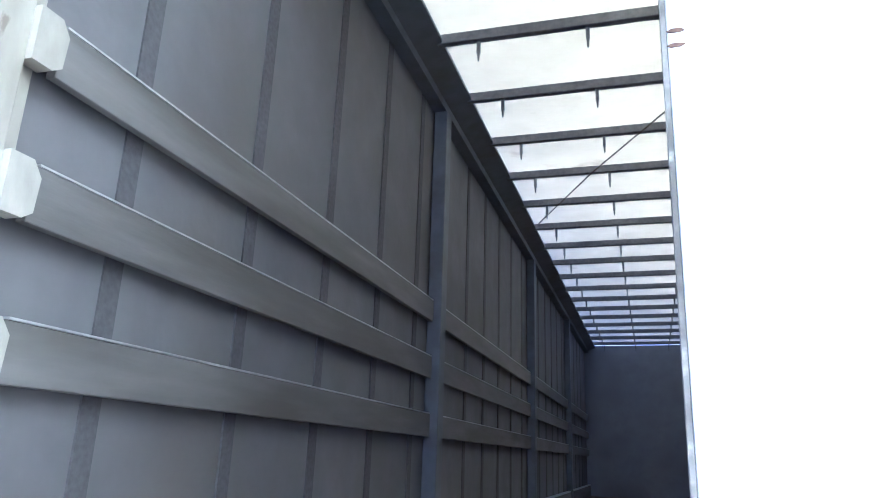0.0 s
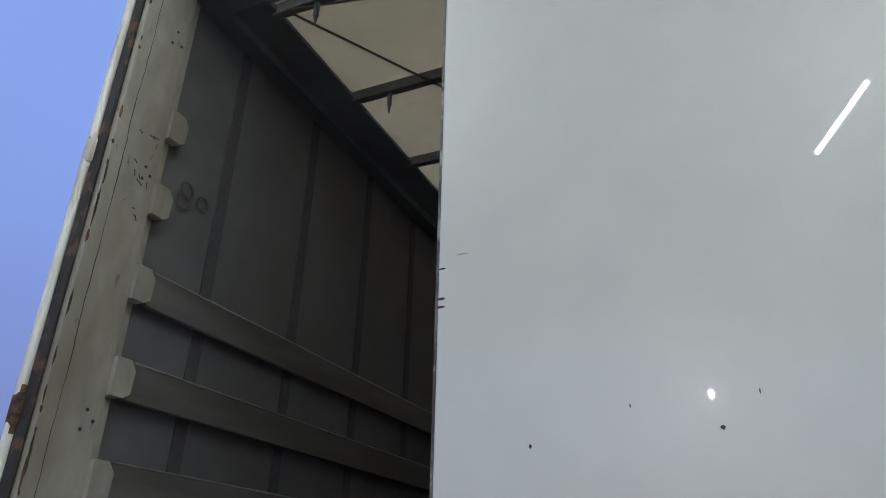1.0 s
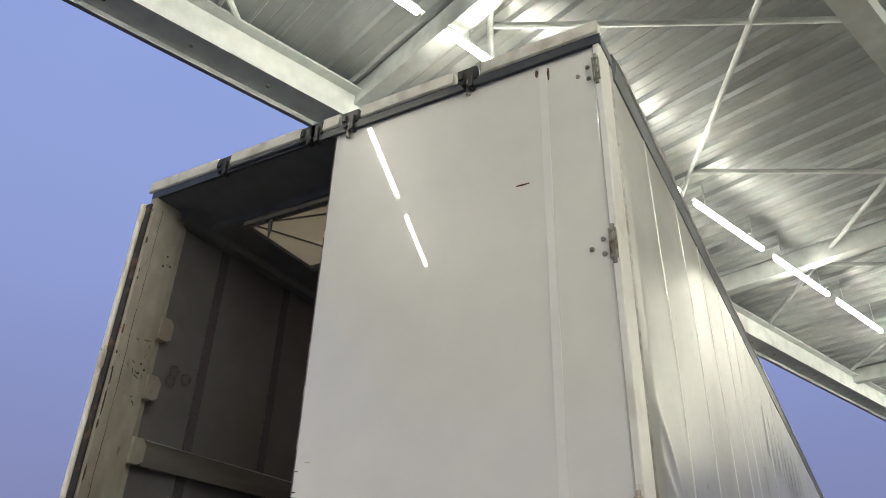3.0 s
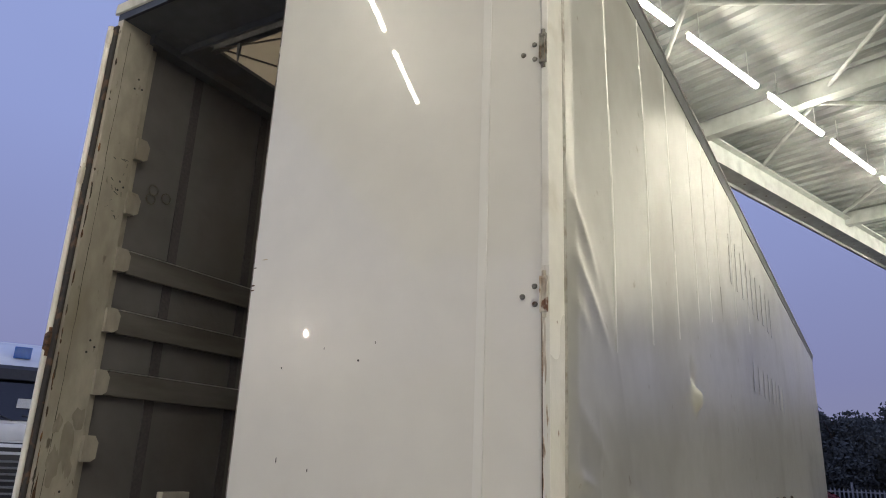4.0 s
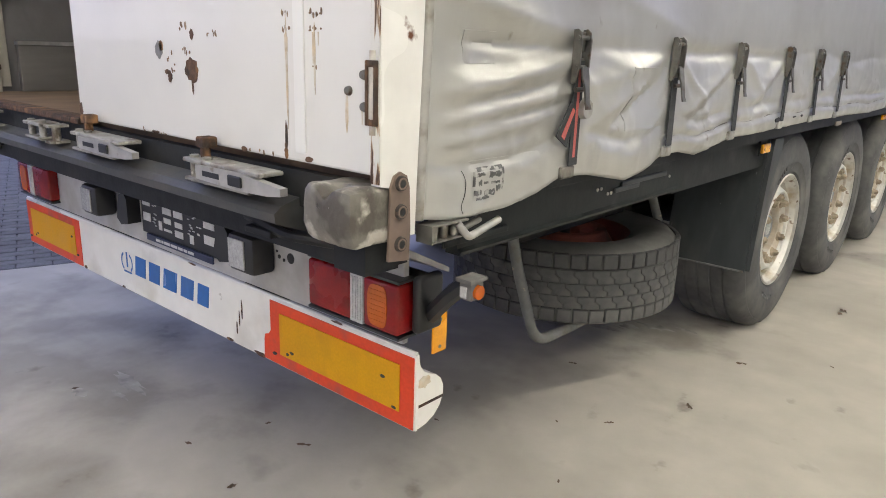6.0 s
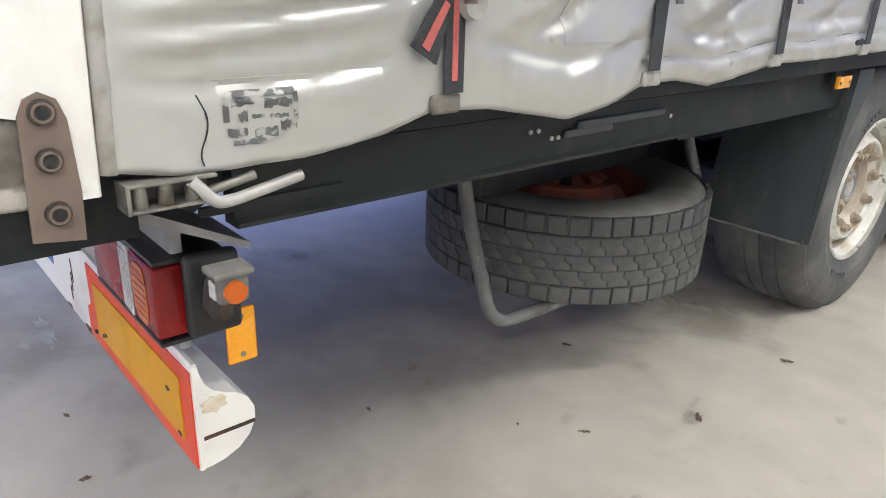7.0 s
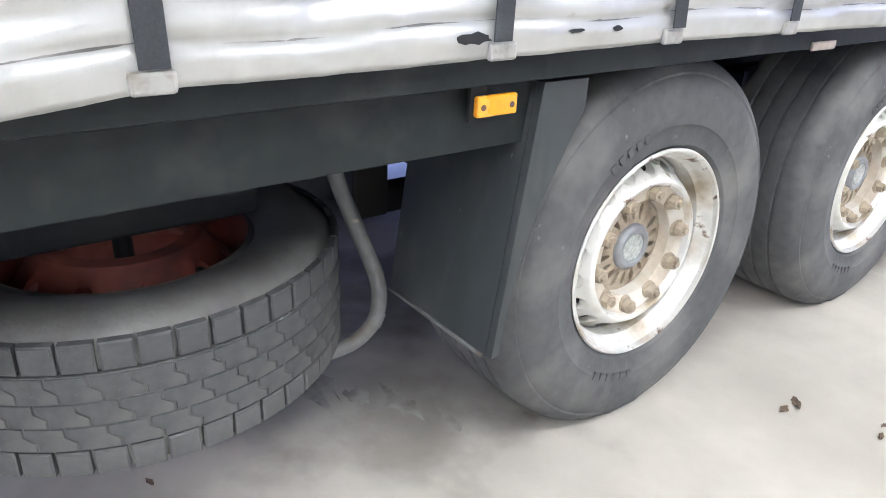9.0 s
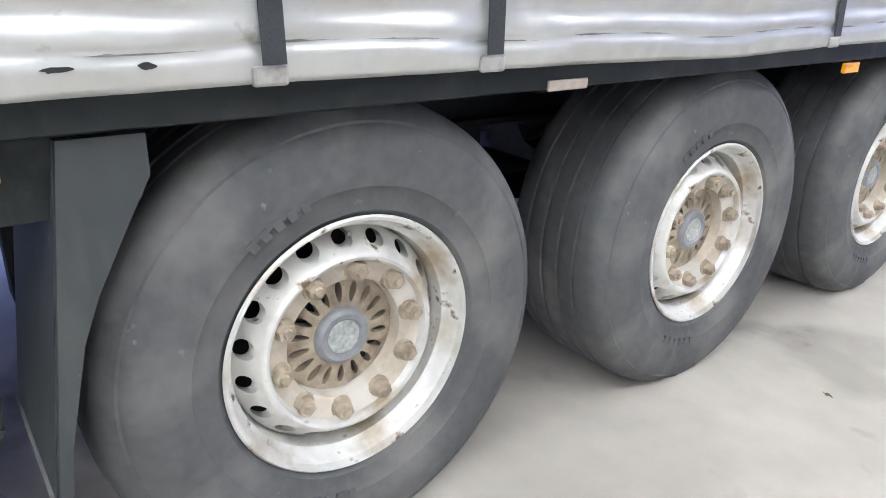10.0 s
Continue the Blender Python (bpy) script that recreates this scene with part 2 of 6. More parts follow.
M_redweb = mat("red_webbing_stripe", (0.45, 0.11, 0.10), 0.8, grain=(200.0, 0.2))
M_buckle = mat("dull_buckle_steel", (0.17, 0.165, 0.15), 0.45, metal=0.6, grain=(60.0, 0.25), stain=(30.0, (0.10, 0.06, 0.035), 0.55, 0.68))
M_grime = mat("black_grime", (0.055, 0.048, 0.040), 0.8, grain=(60.0, 0.4))
M_smear = mat("grey_road_grime", (0.35, 0.325, 0.28), 0.6, grain=(30.0, 0.2), stain=(24.0, (0.20, 0.18, 0.15), 0.48, 0.72), stain2=(9.0, (0.28, 0.26, 0.22), 0.40, 0.66), stretch=(1, 1, 0.5))
M_hood = mat("dusty_grey_rubber", (0.13, 0.125, 0.118), 0.7, grain=(40.0, 0.2), stain=(22.0, (0.22, 0.20, 0.17), 0.55, 0.70))
M_lock = mat("dull_galvanised_lock", (0.34, 0.33, 0.30), 0.5, metal=0.5, grain=(30.0, 0.2), stain=(16.0, (0.16, 0.13, 0.10), 0.52, 0.64), stain2=(40.0, (0.50, 0.48, 0.44), 0.60, 0.68), bump=(60.0, 0.001))
M_tan = mat("faded_tan_reflector", (0.40, 0.34, 0.29), 0.5, grain=(40.0, 0.15))
M_lip = mat("dark_navy_header_lip", (0.035, 0.042, 0.058), 0.45, grain=(14.0, 0.2), stain=(6.0, (0.07, 0.07, 0.075), 0.5, 0.7), bump=(25.0, 0.001))
M_cover = mat("cream_gutter_cover", (0.63, 0.61, 0.56), 0.55, grain=(16.0, 0.12), stain=(5.0, (0.30, 0.27, 0.22), 0.5, 0.7), bump=(20.0, 0.001))
M_ghost = mat("faded_blue_print", (0.45, 0.465, 0.485), 0.38, metal=0.40, grain=(9.0, 0.12), stain=(5.0, (0.50, 0.50, 0.49), 0.46, 0.60))
M_concrete = mat("lit_concrete", (0.43, 0.40, 0.345), 0.8, grain=(5.0, 0.10), stain=(0.9, (0.31, 0.285, 0.245), 0.50, 0.75), stain2=(3.2, (0.22, 0.20, 0.17), 0.66, 0.80), bump=(45.0, 0.0008), bump2=(2.0, 0.002))
def faded_up(m, z0, z1):
    """Lets the stains of a surface die out between two heights."""
    n, l = m.node_tree.nodes, m.node_tree.links
    co = n.new("ShaderNodeTexCoord").outputs["Object"]
    sep = n.new("ShaderNodeSeparateXYZ")
    l.new(co, sep.inputs[0])
    g = n.new("ShaderNodeMapRange")
    l.new(sep.outputs["Z"], g.inputs[0])
    for k, v in enumerate((z0, z1, 1.0, 0.0)):
        g.inputs[k + 1].default_value = v
    for x in [q for q in n if q.bl_idname == "ShaderNodeMixRGB" and q.blend_type == "MIX"]:
        f = x.inputs[0].links[0].from_socket
        a = n.new("ShaderNodeMath")
        a.operation = "MULTIPLY"
        l.new(f, a.inputs[0])
        l.new(g.outputs[0], a.inputs[1])
        l.new(a.outputs[0], x.inputs[0])


M_flake = mat("flaking_post_paint", (0.74, 0.73, 0.69), 0.4, grain=(14.0, 0.05), stain=(34.0, (0.42, 0.27, 0.14), 0.53, 0.57), stain2=(34.0, (0.075, 0.038, 0.022), 0.565, 0.60), bump=(60.0, 0.001), stretch=(3.0, 1.5, 0.30))
faded_up(M_flake, 1.35, 2.25)


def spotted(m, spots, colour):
    """Adds noisy spots (x, y, radius, amount) of one colour to a surface: stains and painted shade."""
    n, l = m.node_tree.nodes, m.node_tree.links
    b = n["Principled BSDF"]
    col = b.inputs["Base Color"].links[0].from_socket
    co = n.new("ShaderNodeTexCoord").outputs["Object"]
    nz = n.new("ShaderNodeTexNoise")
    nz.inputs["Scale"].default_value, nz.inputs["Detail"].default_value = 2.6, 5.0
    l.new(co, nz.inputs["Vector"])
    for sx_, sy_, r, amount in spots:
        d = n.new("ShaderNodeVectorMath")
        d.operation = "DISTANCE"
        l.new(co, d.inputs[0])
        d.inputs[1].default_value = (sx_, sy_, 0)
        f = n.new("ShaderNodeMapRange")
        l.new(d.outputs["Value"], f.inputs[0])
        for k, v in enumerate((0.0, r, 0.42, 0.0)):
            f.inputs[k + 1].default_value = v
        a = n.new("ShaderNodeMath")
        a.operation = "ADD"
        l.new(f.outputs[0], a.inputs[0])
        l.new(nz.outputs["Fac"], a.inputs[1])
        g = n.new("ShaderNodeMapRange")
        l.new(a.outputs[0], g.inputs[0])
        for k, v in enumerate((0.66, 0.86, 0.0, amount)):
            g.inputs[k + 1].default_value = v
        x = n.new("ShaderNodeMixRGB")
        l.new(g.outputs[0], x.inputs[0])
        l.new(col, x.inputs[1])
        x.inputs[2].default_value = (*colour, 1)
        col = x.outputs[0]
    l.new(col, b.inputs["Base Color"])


# small spots are stains; the wide ones paint shade under and behind the trailer
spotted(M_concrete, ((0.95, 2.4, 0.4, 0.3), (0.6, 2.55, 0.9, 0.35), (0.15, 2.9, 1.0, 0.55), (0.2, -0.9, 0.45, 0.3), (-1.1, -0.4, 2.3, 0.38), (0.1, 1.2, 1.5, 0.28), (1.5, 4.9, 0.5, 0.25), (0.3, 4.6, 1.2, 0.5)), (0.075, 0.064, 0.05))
M_asphalt = mat("dark_yard_asphalt", (0.048, 0.048, 0.052), 0.85, grain=(30.0, 0.2), stain=(0.5, (0.09, 0.09, 0.092), 0.45, 0.7), bump=(60.0, 0.004))
M_paver = mat("dark_concrete_paver", (0.115, 0.112, 0.112), 0.85, grain=(40.0, 0.2), stain=(6.0, (0.075, 0.072, 0.07), 0.5, 0.68), bump=(60.0, 0.002), vary=0.22)
M_deck_sheet = mat("galvanised_roof_sheet", (0.28, 0.295, 0.30), 0.42, metal=0.25, grain=(3.0, 0.08), stain=(0.8, (0.50, 0.52, 0.51), 0.5, 0.72))
M_steel = mat("galvanised_canopy_steel", (0.50, 0.53, 0.52), 0.5, metal=0.25, grain=(8.0, 0.1), stain=(3.0, (0.38, 0.40, 0.40), 0.5, 0.7), bump=(15.0, 0.001))
M_fascia = mat("grey_fascia_sheet", (0.26, 0.28, 0.29), 0.5, metal=0.2, grain=(6.0, 0.08), stain=(2.0, (0.20, 0.22, 0.23), 0.5, 0.7))
M_panel = mat("light_wall_panel", (0.60, 0.61, 0.60), 0.5, grain=(3.0, 0.06), stain=(0.7, (0.5, 0.5, 0.49), 0.5, 0.7))
M_tubeglow = mat("lit_diffuser", (0.9, 0.9, 0.9), 0.4, grain=(10.0, 0.02), emit=((1.0, 0.955, 0.85), LAMP))
M_flood = mat("lit_floodlight", (0.9, 0.9, 0.9), 0.4, grain=(10.0, 0.02), emit=((1.0, 0.88, 0.70), 3600.0))
M_leaf = mat("dry_leaf", (0.10, 0.065, 0.038), 0.8, grain=(80.0, 0.3), vary=0.3)
M_foliage = mat("dusk_foliage", (0.112, 0.120, 0.108), 0.8, grain=(3.0, 0.3), vary=0.2, through_light=0.25)
M_bark = mat("bark", (0.085, 0.065, 0.05), 0.9, grain=(12.0, 0.3), bump=(20.0, 0.01))
M_fence = mat("white_fence_paint", (0.22, 0.225, 0.23), 0.5, grain=(10.0, 0.1), stain=(3.0, (0.34, 0.34, 0.34), 0.5, 0.7))
M_kerb = mat("pale_kerb_concrete", (0.34, 0.34, 0.33), 0.8, grain=(12.0, 0.15), bump=(30.0, 0.002))
M_cab = mat("white_cab_paint", (0.72, 0.73, 0.74), 0.2, grain=(5.0, 0.04), coat=0.5)
M_screen = mat("dark_windscreen", (0.012, 0.015, 0.022), 0.06, grain=(5.0, 0.1), coat=0.5)
M_grille = mat("black_grille", (0.02, 0.02, 0.022), 0.5, grain=(20.0, 0.2))
M_carred = mat("dark_red_car_paint", (0.22, 0.025, 0.03), 0.25, grain=(5.0, 0.05), coat=0.6)
M_head = mat("headlamp_glass", (0.55, 0.57, 0.6), 0.1, grain=(40.0, 0.2), coat=0.6)
M_oil = mat("dried_oil", (0.22, 0.205, 0.18), 0.6, grain=(20.0, 0.35), stain=(14.0, (0.38, 0.355, 0.31), 0.38, 0.62))
M_graffiti = mat("dark_pen_mark", (0.04, 0.04, 0.045), 0.7)


# ---- mesh helpers ----
def box_in(bm, x0, y0, z0, x1, y1, z1, bevel=0.0, seg=2):
    vs = bmesh.ops.create_cube(bm, size=1)["verts"]
    for v in vs:
        v.co = ((x0 + x1) / 2 + v.co.x * (x1 - x0), (y0 + y1) / 2 + v.co.y * (y1 - y0), (z0 + z1) / 2 + v.co.z * (z1 - z0))
    if bevel:
        es = list({e for v in vs for e in v.link_edges})
        bmesh.ops.bevel(bm, geom=es, offset=bevel, segments=seg, profile=0.5, affect="EDGES")
    return bm


def boxm(*a, bevel=0.0, seg=2):
    return box_in(bmesh.new(), *a, bevel=bevel, seg=seg)


def ring_strip(bm, loops, closed_u=True, closed_v=False):
    """Quads between rows of points; closed_u joins each row's ends, closed_v the last row to the first."""
    rows = [[bm.verts.new(p) for p in lp] for lp in loops]
    if closed_v:
        rows.append(rows[0])
    for a, b in zip(rows, rows[1:]):
        k = len(a)
        for i in range(k if closed_u else k - 1):
            j = (i + 1) % k
            if len({a[i], a[j], b[j], b[i]}) == 4:
                bm.faces.new((a[i], a[j], b[j], b[i]))
    return rows


def cyl_in(bm, p0, p1, r0, r1=None, seg=16, caps=True):
    p0, p1 = Vector(p0), Vector(p1)
    r1 = r0 if r1 is None else r1
    d = (p1 - p0).normalized()
    s = d.orthogonal().normalized()
    t = d.cross(s)
    loops = [[p + (s * math.cos(2 * math.pi * i / seg) + t * math.sin(2 * math.pi * i / seg)) * r for i in range(seg)] for p, r in ((p0, r0), (p1, r1))]
    rows = ring_strip(bm, loops)
    if caps:
        bm.faces.new(rows[0][::-1])
        bm.faces.new(rows[1])
    return bm


def cylm(*a, **k):
    return cyl_in(bmesh.new(), *a, **k)


def tube_in(bm, pts, r, seg=10):
    pts = [Vector(p) for p in pts]
    loops, s = [], None
    for i, p in enumerate(pts):
        d = (pts[min(i + 1, len(pts) - 1)] - pts[max(i - 1, 0)]).normalized()
        s = d.orthogonal().normalized() if s is None else (s - d * s.dot(d)).normalized()
        t = d.cross(s)
        loops.append([p + (s * math.cos(2 * math.pi * k / seg) + t * math.sin(2 * math.pi * k / seg)) * r for k in range(seg)])
    rows = ring_strip(bm, loops)
    bm.faces.new(rows[0][::-1])
    bm.faces.new(rows[-1])
    return bm


def rounded_path(pts, r, n=6):
    """The way through pts with its corners rounded."""
    out = [Vector(pts[0])]
    for a, b, c in zip(pts, pts[1:], pts[2:]):
        a, b, c = Vector(a), Vector(b), Vector(c)
        p, q = b + (a - b).normalized() * r, b + (c - b).normalized() * r
        for i in range(n + 1):
            u = i / n
            out.append(p * (1 - u) ** 2 + b * 2 * u * (1 - u) + q * u * u)
    return out + [Vector(pts[-1])]


def lathe_in(bm, prof, seg=48, turn=None):
    """prof: (axis position, radius) pairs, turned round x."""
    turn = turn or Matrix()
    loops = []
    for i in range(seg):
        a = 2 * math.pi * i / seg
        loops.append([turn @ Vector((h, r * math.cos(a), r * math.sin(a))) for h, r in prof])
    ring_strip(bm, loops, closed_u=False, closed_v=True)
    return bm


def prism_in(bm, poly, axis, a, b):
    """A polygon of two coordinates extruded along the axis 'x', 'y' or 'z'."""
    def at(p, q):
        return {"x": (q, p[0], p[1]), "y": (p[0], q, p[1]), "z": (p[0], p[1], q)}[axis]
    lo, hi = [bm.verts.new(at(p, a)) for p in poly], [bm.verts.new(at(p, b)) for p in poly]
    bm.faces.new(lo[::-1])
    bm.faces.new(hi)
    for i in range(len(poly)):
        j = (i + 1) % len(poly)
        bm.faces.new((lo[i], lo[j], hi[j], hi[i]))
    return bm


def prismm(*a):
    return prism_in(bmesh.new(), *a)


def blob_poly(cx, cz, rx, rz, seed, n=14, rough=0.35):
    rg = random.Random(seed)
    return [(cx + rx * math.cos(2 * math.pi * i / n) * (1 + rg.uniform(-rough, rough)), cz + rz * math.sin(2 * math.pi * i / n) * (1 + rg.uniform(-rough, rough))) for i in range(n)]


def finish(bm, name, material, smooth=False):
    bmesh.ops.recalc_face_normals(bm, faces=bm.faces[:])
    me = bpy.data.meshes.new(name)
    bm.to_mesh(me)
    bm.free()
    me.materials.append(material)
    if smooth:
        me.shade_smooth()
        me.set_sharp_from_angle(angle=radians(38))
    return me


def part(name, bm, material, parent=None, label="", smooth=False, m=None):
    ob = new(name, finish(bm, name, material, smooth))
    if m is not None:
        ob.matrix_basis = m
    if parent is not None:
        ob.parent = parent
    if label:
        ob["label"] = label
    return ob


def again(ob, m, parent=None):
    """Another object on ob's mesh, with ob's children, at the pose m."""
    c = copy_thing(ob, m)
    if parent is not None:
        c.parent = parent
    return c


def thing(name, label, category, group="", kind="", at=(0, 0, 0)):
    ob = new(name)
    ob.location = at
    return tagged(ob, label, category, group, kind)


# ---- ground ----
LU = Vector((0.332, 0.9433, 0))      # along the canopy
LV = Vector((0.9433, -0.332, 0))     # across it, away from its open edge
LP = Vector((1.46, 7.495, 0))      # below the row of lights


def under(u, v, z=0.0):
    return LP + LU * u + LV * v + Vector((0, 0, z))


def slab(name, corners, z0, z1, material, label, cat, kind="structure"):
    bm = bmesh.new()
    lo, hi = [bm.verts.new((c[0], c[1], z0)) for c in corners], [bm.verts.new((c[0], c[1], z1)) for c in corners]
    bm.faces.new(hi)
    bm.faces.new(lo[::-1])
    for i in range(len(corners)):
        j = (i + 1) % len(corners)
        bm.faces.new((lo[i], lo[j], hi[j], hi[i]))
    return tagged(part(name, bm, material), label, cat, kind=kind)


slab("ground", [(-900, -900), (900, -900), (900, 900), (-900, 900)], -0.3, -0.012, M_asphalt, "dark asphalt yard running out to the fence", "ground")
pave_edge = -1.36
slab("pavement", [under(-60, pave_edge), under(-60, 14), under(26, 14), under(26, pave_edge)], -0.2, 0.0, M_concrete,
     "pale stained concrete slab under the canopy, shade painted in below the trailer", "pavement")

# ---- canopy over the yard ----
def over(u, v, z):
    """A place under the canopy, by its own plan of bays."""
    return under(0.876 * u - 1.10, 0.876 * v + 0.446, 0.217 + 0.876 * z)


canopy = thing("canopy", "galvanised steel canopy with ribbed sheet roof over the yard", "canopy", kind="structure")
bm = bmesh.new()
# the roof runs on unseen behind, keeping sky out of the door's reflection
u, prof = -22.26, []
while u < 22.0:
    prof += [(u - 0.036, 7.095), (u - 0.014, 7.045), (u + 0.014, 7.045), (u + 0.036, 7.095), (u + 0.15, 7.095), (u + 0.157, 7.101), (u + 0.164, 7.095)]
    u += 0.314
for va, vb in ((-1.75, 14.0),):
    rows = [[bm.verts.new(over(a, v, z)) for a, z in prof] for v in (va, vb)]
    for i in range(len(prof) - 1):
        bm.faces.new((rows[0][i], rows[0][i + 1], rows[1][i + 1], rows[1][i]))
part("roof_sheet", bm, M_deck_sheet, canopy)


def canopy_box(name, ua, ub, va, vb, za, zb, material, label=""):
    b2 = bmesh.new()
    p = [[b2.verts.new(over(uu, vv, zz)) for uu, vv in ((ua, va), (ub, va), (ub, vb), (ua, vb))] for zz in (za, zb)]
    b2.faces.new(p[0][::-1])
    b2.faces.new(p[1])
    for i in range(4):
        j = (i + 1) % 4
        b2.faces.new((p[0][i], p[0][j], p[1][j], p[1][i]))
    return part(name, b2, material, canopy, label)


canopy_box("fascia", -22.0, 22, -1.98, -1.93, 6.52, 7.25, M_fascia, "darker grey edge fascia")
canopy_box("edge_flange", -22.0, 22, -1.93, -1.62, 6.58, 6.60, M_steel)
canopy_box("edge_web", -22.0, 22, -1.64, -1.62, 6.60, 7.05, M_steel)
canopy_box("edge_lip", -22.0, 22, -1.62, -1.50, 6.90, 6.92, M_steel)
canopy_box("purlin_beam", -22.0, 22, 2.35, 2.60, 6.72, 7.05, M_steel)
canopy_box("purlin_beam", -22.0, 22, 7.6, 7.85, 6.72, 7.05, M_steel)
for ru in (-21.8, -18.5, -12.7, -5.8, 1.1, 6.9, 13.8):
    canopy_box("rafter", ru - 0.09, ru + 0.09, -1.62, 14.0, 6.78, 7.05, M_steel)
for k in range(10):
    bu = -2.05 + (k - 3) * 3.45
    for (ua, va), (ub, vb) in (((bu, 0.05), (bu + 2.4, 2.4)), ((bu, 0.05), (bu - 2.4, 2.4)), ((bu, 0.05), (bu + 1.7, -1.6))):
        part("brace", cylm(over(ua, va, 6.93), over(ub, vb, 6.93), 0.028, seg=8), M_steel, canopy)
for k in range(30):
    part("bolt", cylm(over(-10 + k * 0.8, -1.78, 6.57), over(-10 + k * 0.8, -1.78, 6.585), 0.018, seg=8), M_galv, canopy)
for cu in (-21.0, -14.0, -5.0, 4.0, 13.0):
    canopy_box("column", cu - 0.12, cu + 0.12, 13.6, 13.84, -0.248, 7.05, M_steel)
# unseen wall added to close this side and reflect light onto the curtain
tagged(canopy_box("wall_hall", -22.0, 22, 13.9, 14.1, -0.248, 7.3, M_panel), "unseen light grey panel wall closing the canopy's far side", "wall", kind="structure").parent = None

# unseen wall added behind the camera to keep low sky light off the underside
slab("wall_yard", [(-70, -47), (70, -47), (70, -46), (-70, -46)], -0.05, 9.0, M_panel, "unseen grey wall behind the camera, added to block low sky light", "wall")
# strip lights
lamp0 = thing("strip_light", "lit white strip light hung under the canopy", "strip light", "canopy strip lights")
turn = Matrix.Rotation(math.atan2(LU.x, LU.y) * -1, 4, "Z")
lb = bmesh.new()
prism_in(lb, [(-0.020, 0.03), (0.020, 0.03), (0.014, 0.056), (-0.014, 0.056)], "y", 0.0, 1.54)
part("housing", lb, M_steel, lamp0)
part("diffuser", boxm(-0.026, 0.03, -0.024, 0.026, 1.49, 0.026, bevel=0.018, seg=3), M_tubeglow, lamp0, "glowing white diffuser", smooth=True)
for hy in (0.25, 1.30):
    part("hanger", cylm((0, hy, 0.07), (0, hy, 0.40), 0.006, seg=6), M_steel, lamp0)
lamp0.matrix_basis = Matrix.Translation(under(-1.03, 0.42, 5.98)) @ turn
# the row at 8.82 is added, unseen, to brighten the rear door
for row_v, first, last in ((0.42, -7, 6), (4.62, -7, 1), (8.82, -9, -3)):
    for k in range(first, last + 1):
        if (row_v, k) != (0.42, 0):
            # the short tubes behind the camera stand closer together
            at, size = (-1.03 + k * 1.77, 1.0) if k > -5 else (-12.80 + (k + 7) * 1.58, 0.81)
            copy_thing(lamp0, Matrix.Translation(under(at, row_v, 5.98)) @ turn @ Matrix.Scale(size, 4))


# ---- trailer ----
trailer = thing("semi_trailer", "silver curtain-sided semi-trailer with white rear doors, one open", "trailer")
STRAPS = (0.622, 1.193, 1.748, 2.338, 2.807, 3.268, 4.655, 5.41, 5.98, 6.70)
HEM = ((0.1, 1.055), (0.2, 1.035), (0.36, 1.035), (0.5, 1.05), (0.6, 1.078), (0.72, 1.072), (0.92, 1.035), (1.05, 1.048), (1.19, 1.082), (1.30, 1.082),
       (1.44, 1.06), (1.62, 1.078), (1.76, 1.094), (2.35, 1.097), (2.85, 1.10), (3.55, 1.096), (4.15, 1.085), (4.75, 1.10), (14, 1.10))
# ridges (+) and valleys (-): from y, z to y, z, half width, depth
FOLDS = ((0.20, 1.390, 0.60, 1.385, 0.018, -0.018), (0.14, 1.29, 0.60, 1.36, 0.030, 0.026), (0.136, 1.254, 0.607, 1.315, 0.012, -0.020),
         (0.12, 1.235, 0.60, 1.29, 0.018, 0.016), (0.116, 1.205, 0.60, 1.262, 0.012, -0.018), (0.10, 1.19, 0.50, 1.235, 0.018, 0.016),
         (0.10, 1.165, 0.45, 1.20, 0.014, -0.012), (0.30, 1.33, 0.60, 1.372, 0.010, -0.010),
         (0.68, 1.390, 1.15, 1.388, 0.018, -0.014), (0.70, 1.30, 1.13, 1.372, 0.035, 0.022), (0.774, 1.168, 1.098, 1.309, 0.018, -0.020),
         (0.70, 1.20, 1.05, 1.335, 0.026, 0.020), (0.906, 1.346, 0.944, 1.155, 0.008, 0.008), (0.66, 1.14, 0.90, 1.20, 0.024, 0.014), (0.95, 1.12, 1.16, 1.24, 0.025, 0.016),
         (1.22, 1.390, 1.72, 1.388, 0.018, -0.014), (1.24, 1.38, 1.55, 1.16, 0.014, 0.014), (1.348, 1.165, 1.70, 1.32, 0.018, -0.018), (1.26, 1.19, 1.66, 1.35, 0.030, 0.020),
         (1.80, 1.39, 2.28, 1.388, 0.018, -0.012), (1.86, 1.36, 2.10, 1.18, 0.020, 0.012), (1.95, 1.17, 2.28, 1.33, 0.020, -0.014), (1.84, 1.19, 2.22, 1.36, 0.035, 0.018),
         (2.42, 1.36, 2.72, 1.20, 0.035, 0.014), (2.86, 1.20, 3.18, 1.36, 0.03, 0.014), (3.5, 1.36, 4.4, 1.2, 0.05, 0.012),
         (0.162, 2.507, 0.385, 2.28, 0.030, 0.010), (0.128, 2.332, 0.494, 2.051, 0.032, 0.012), (0.10, 2.168, 0.30, 2.06, 0.030, 0.008),
         (0.15, 1.572, 0.36, 1.528, 0.026, 0.014), (0.155, 1.484, 0.506, 1.435, 0.022, 0.014), (0.18, 1.80, 0.50, 1.60, 0.04, 0.010), (0.70, 1.55, 1.30, 1.44, 0.035, 0.008))


def hem(y):
    return float(np.interp(y, [p[0] for p in HEM], [p[1] for p in HEM]))


def post_edge(z):
    return float(np.interp(z, (1.05, 1.4, 2.0, 3.9), (0.088, 0.102, 0.118, 0.125)))


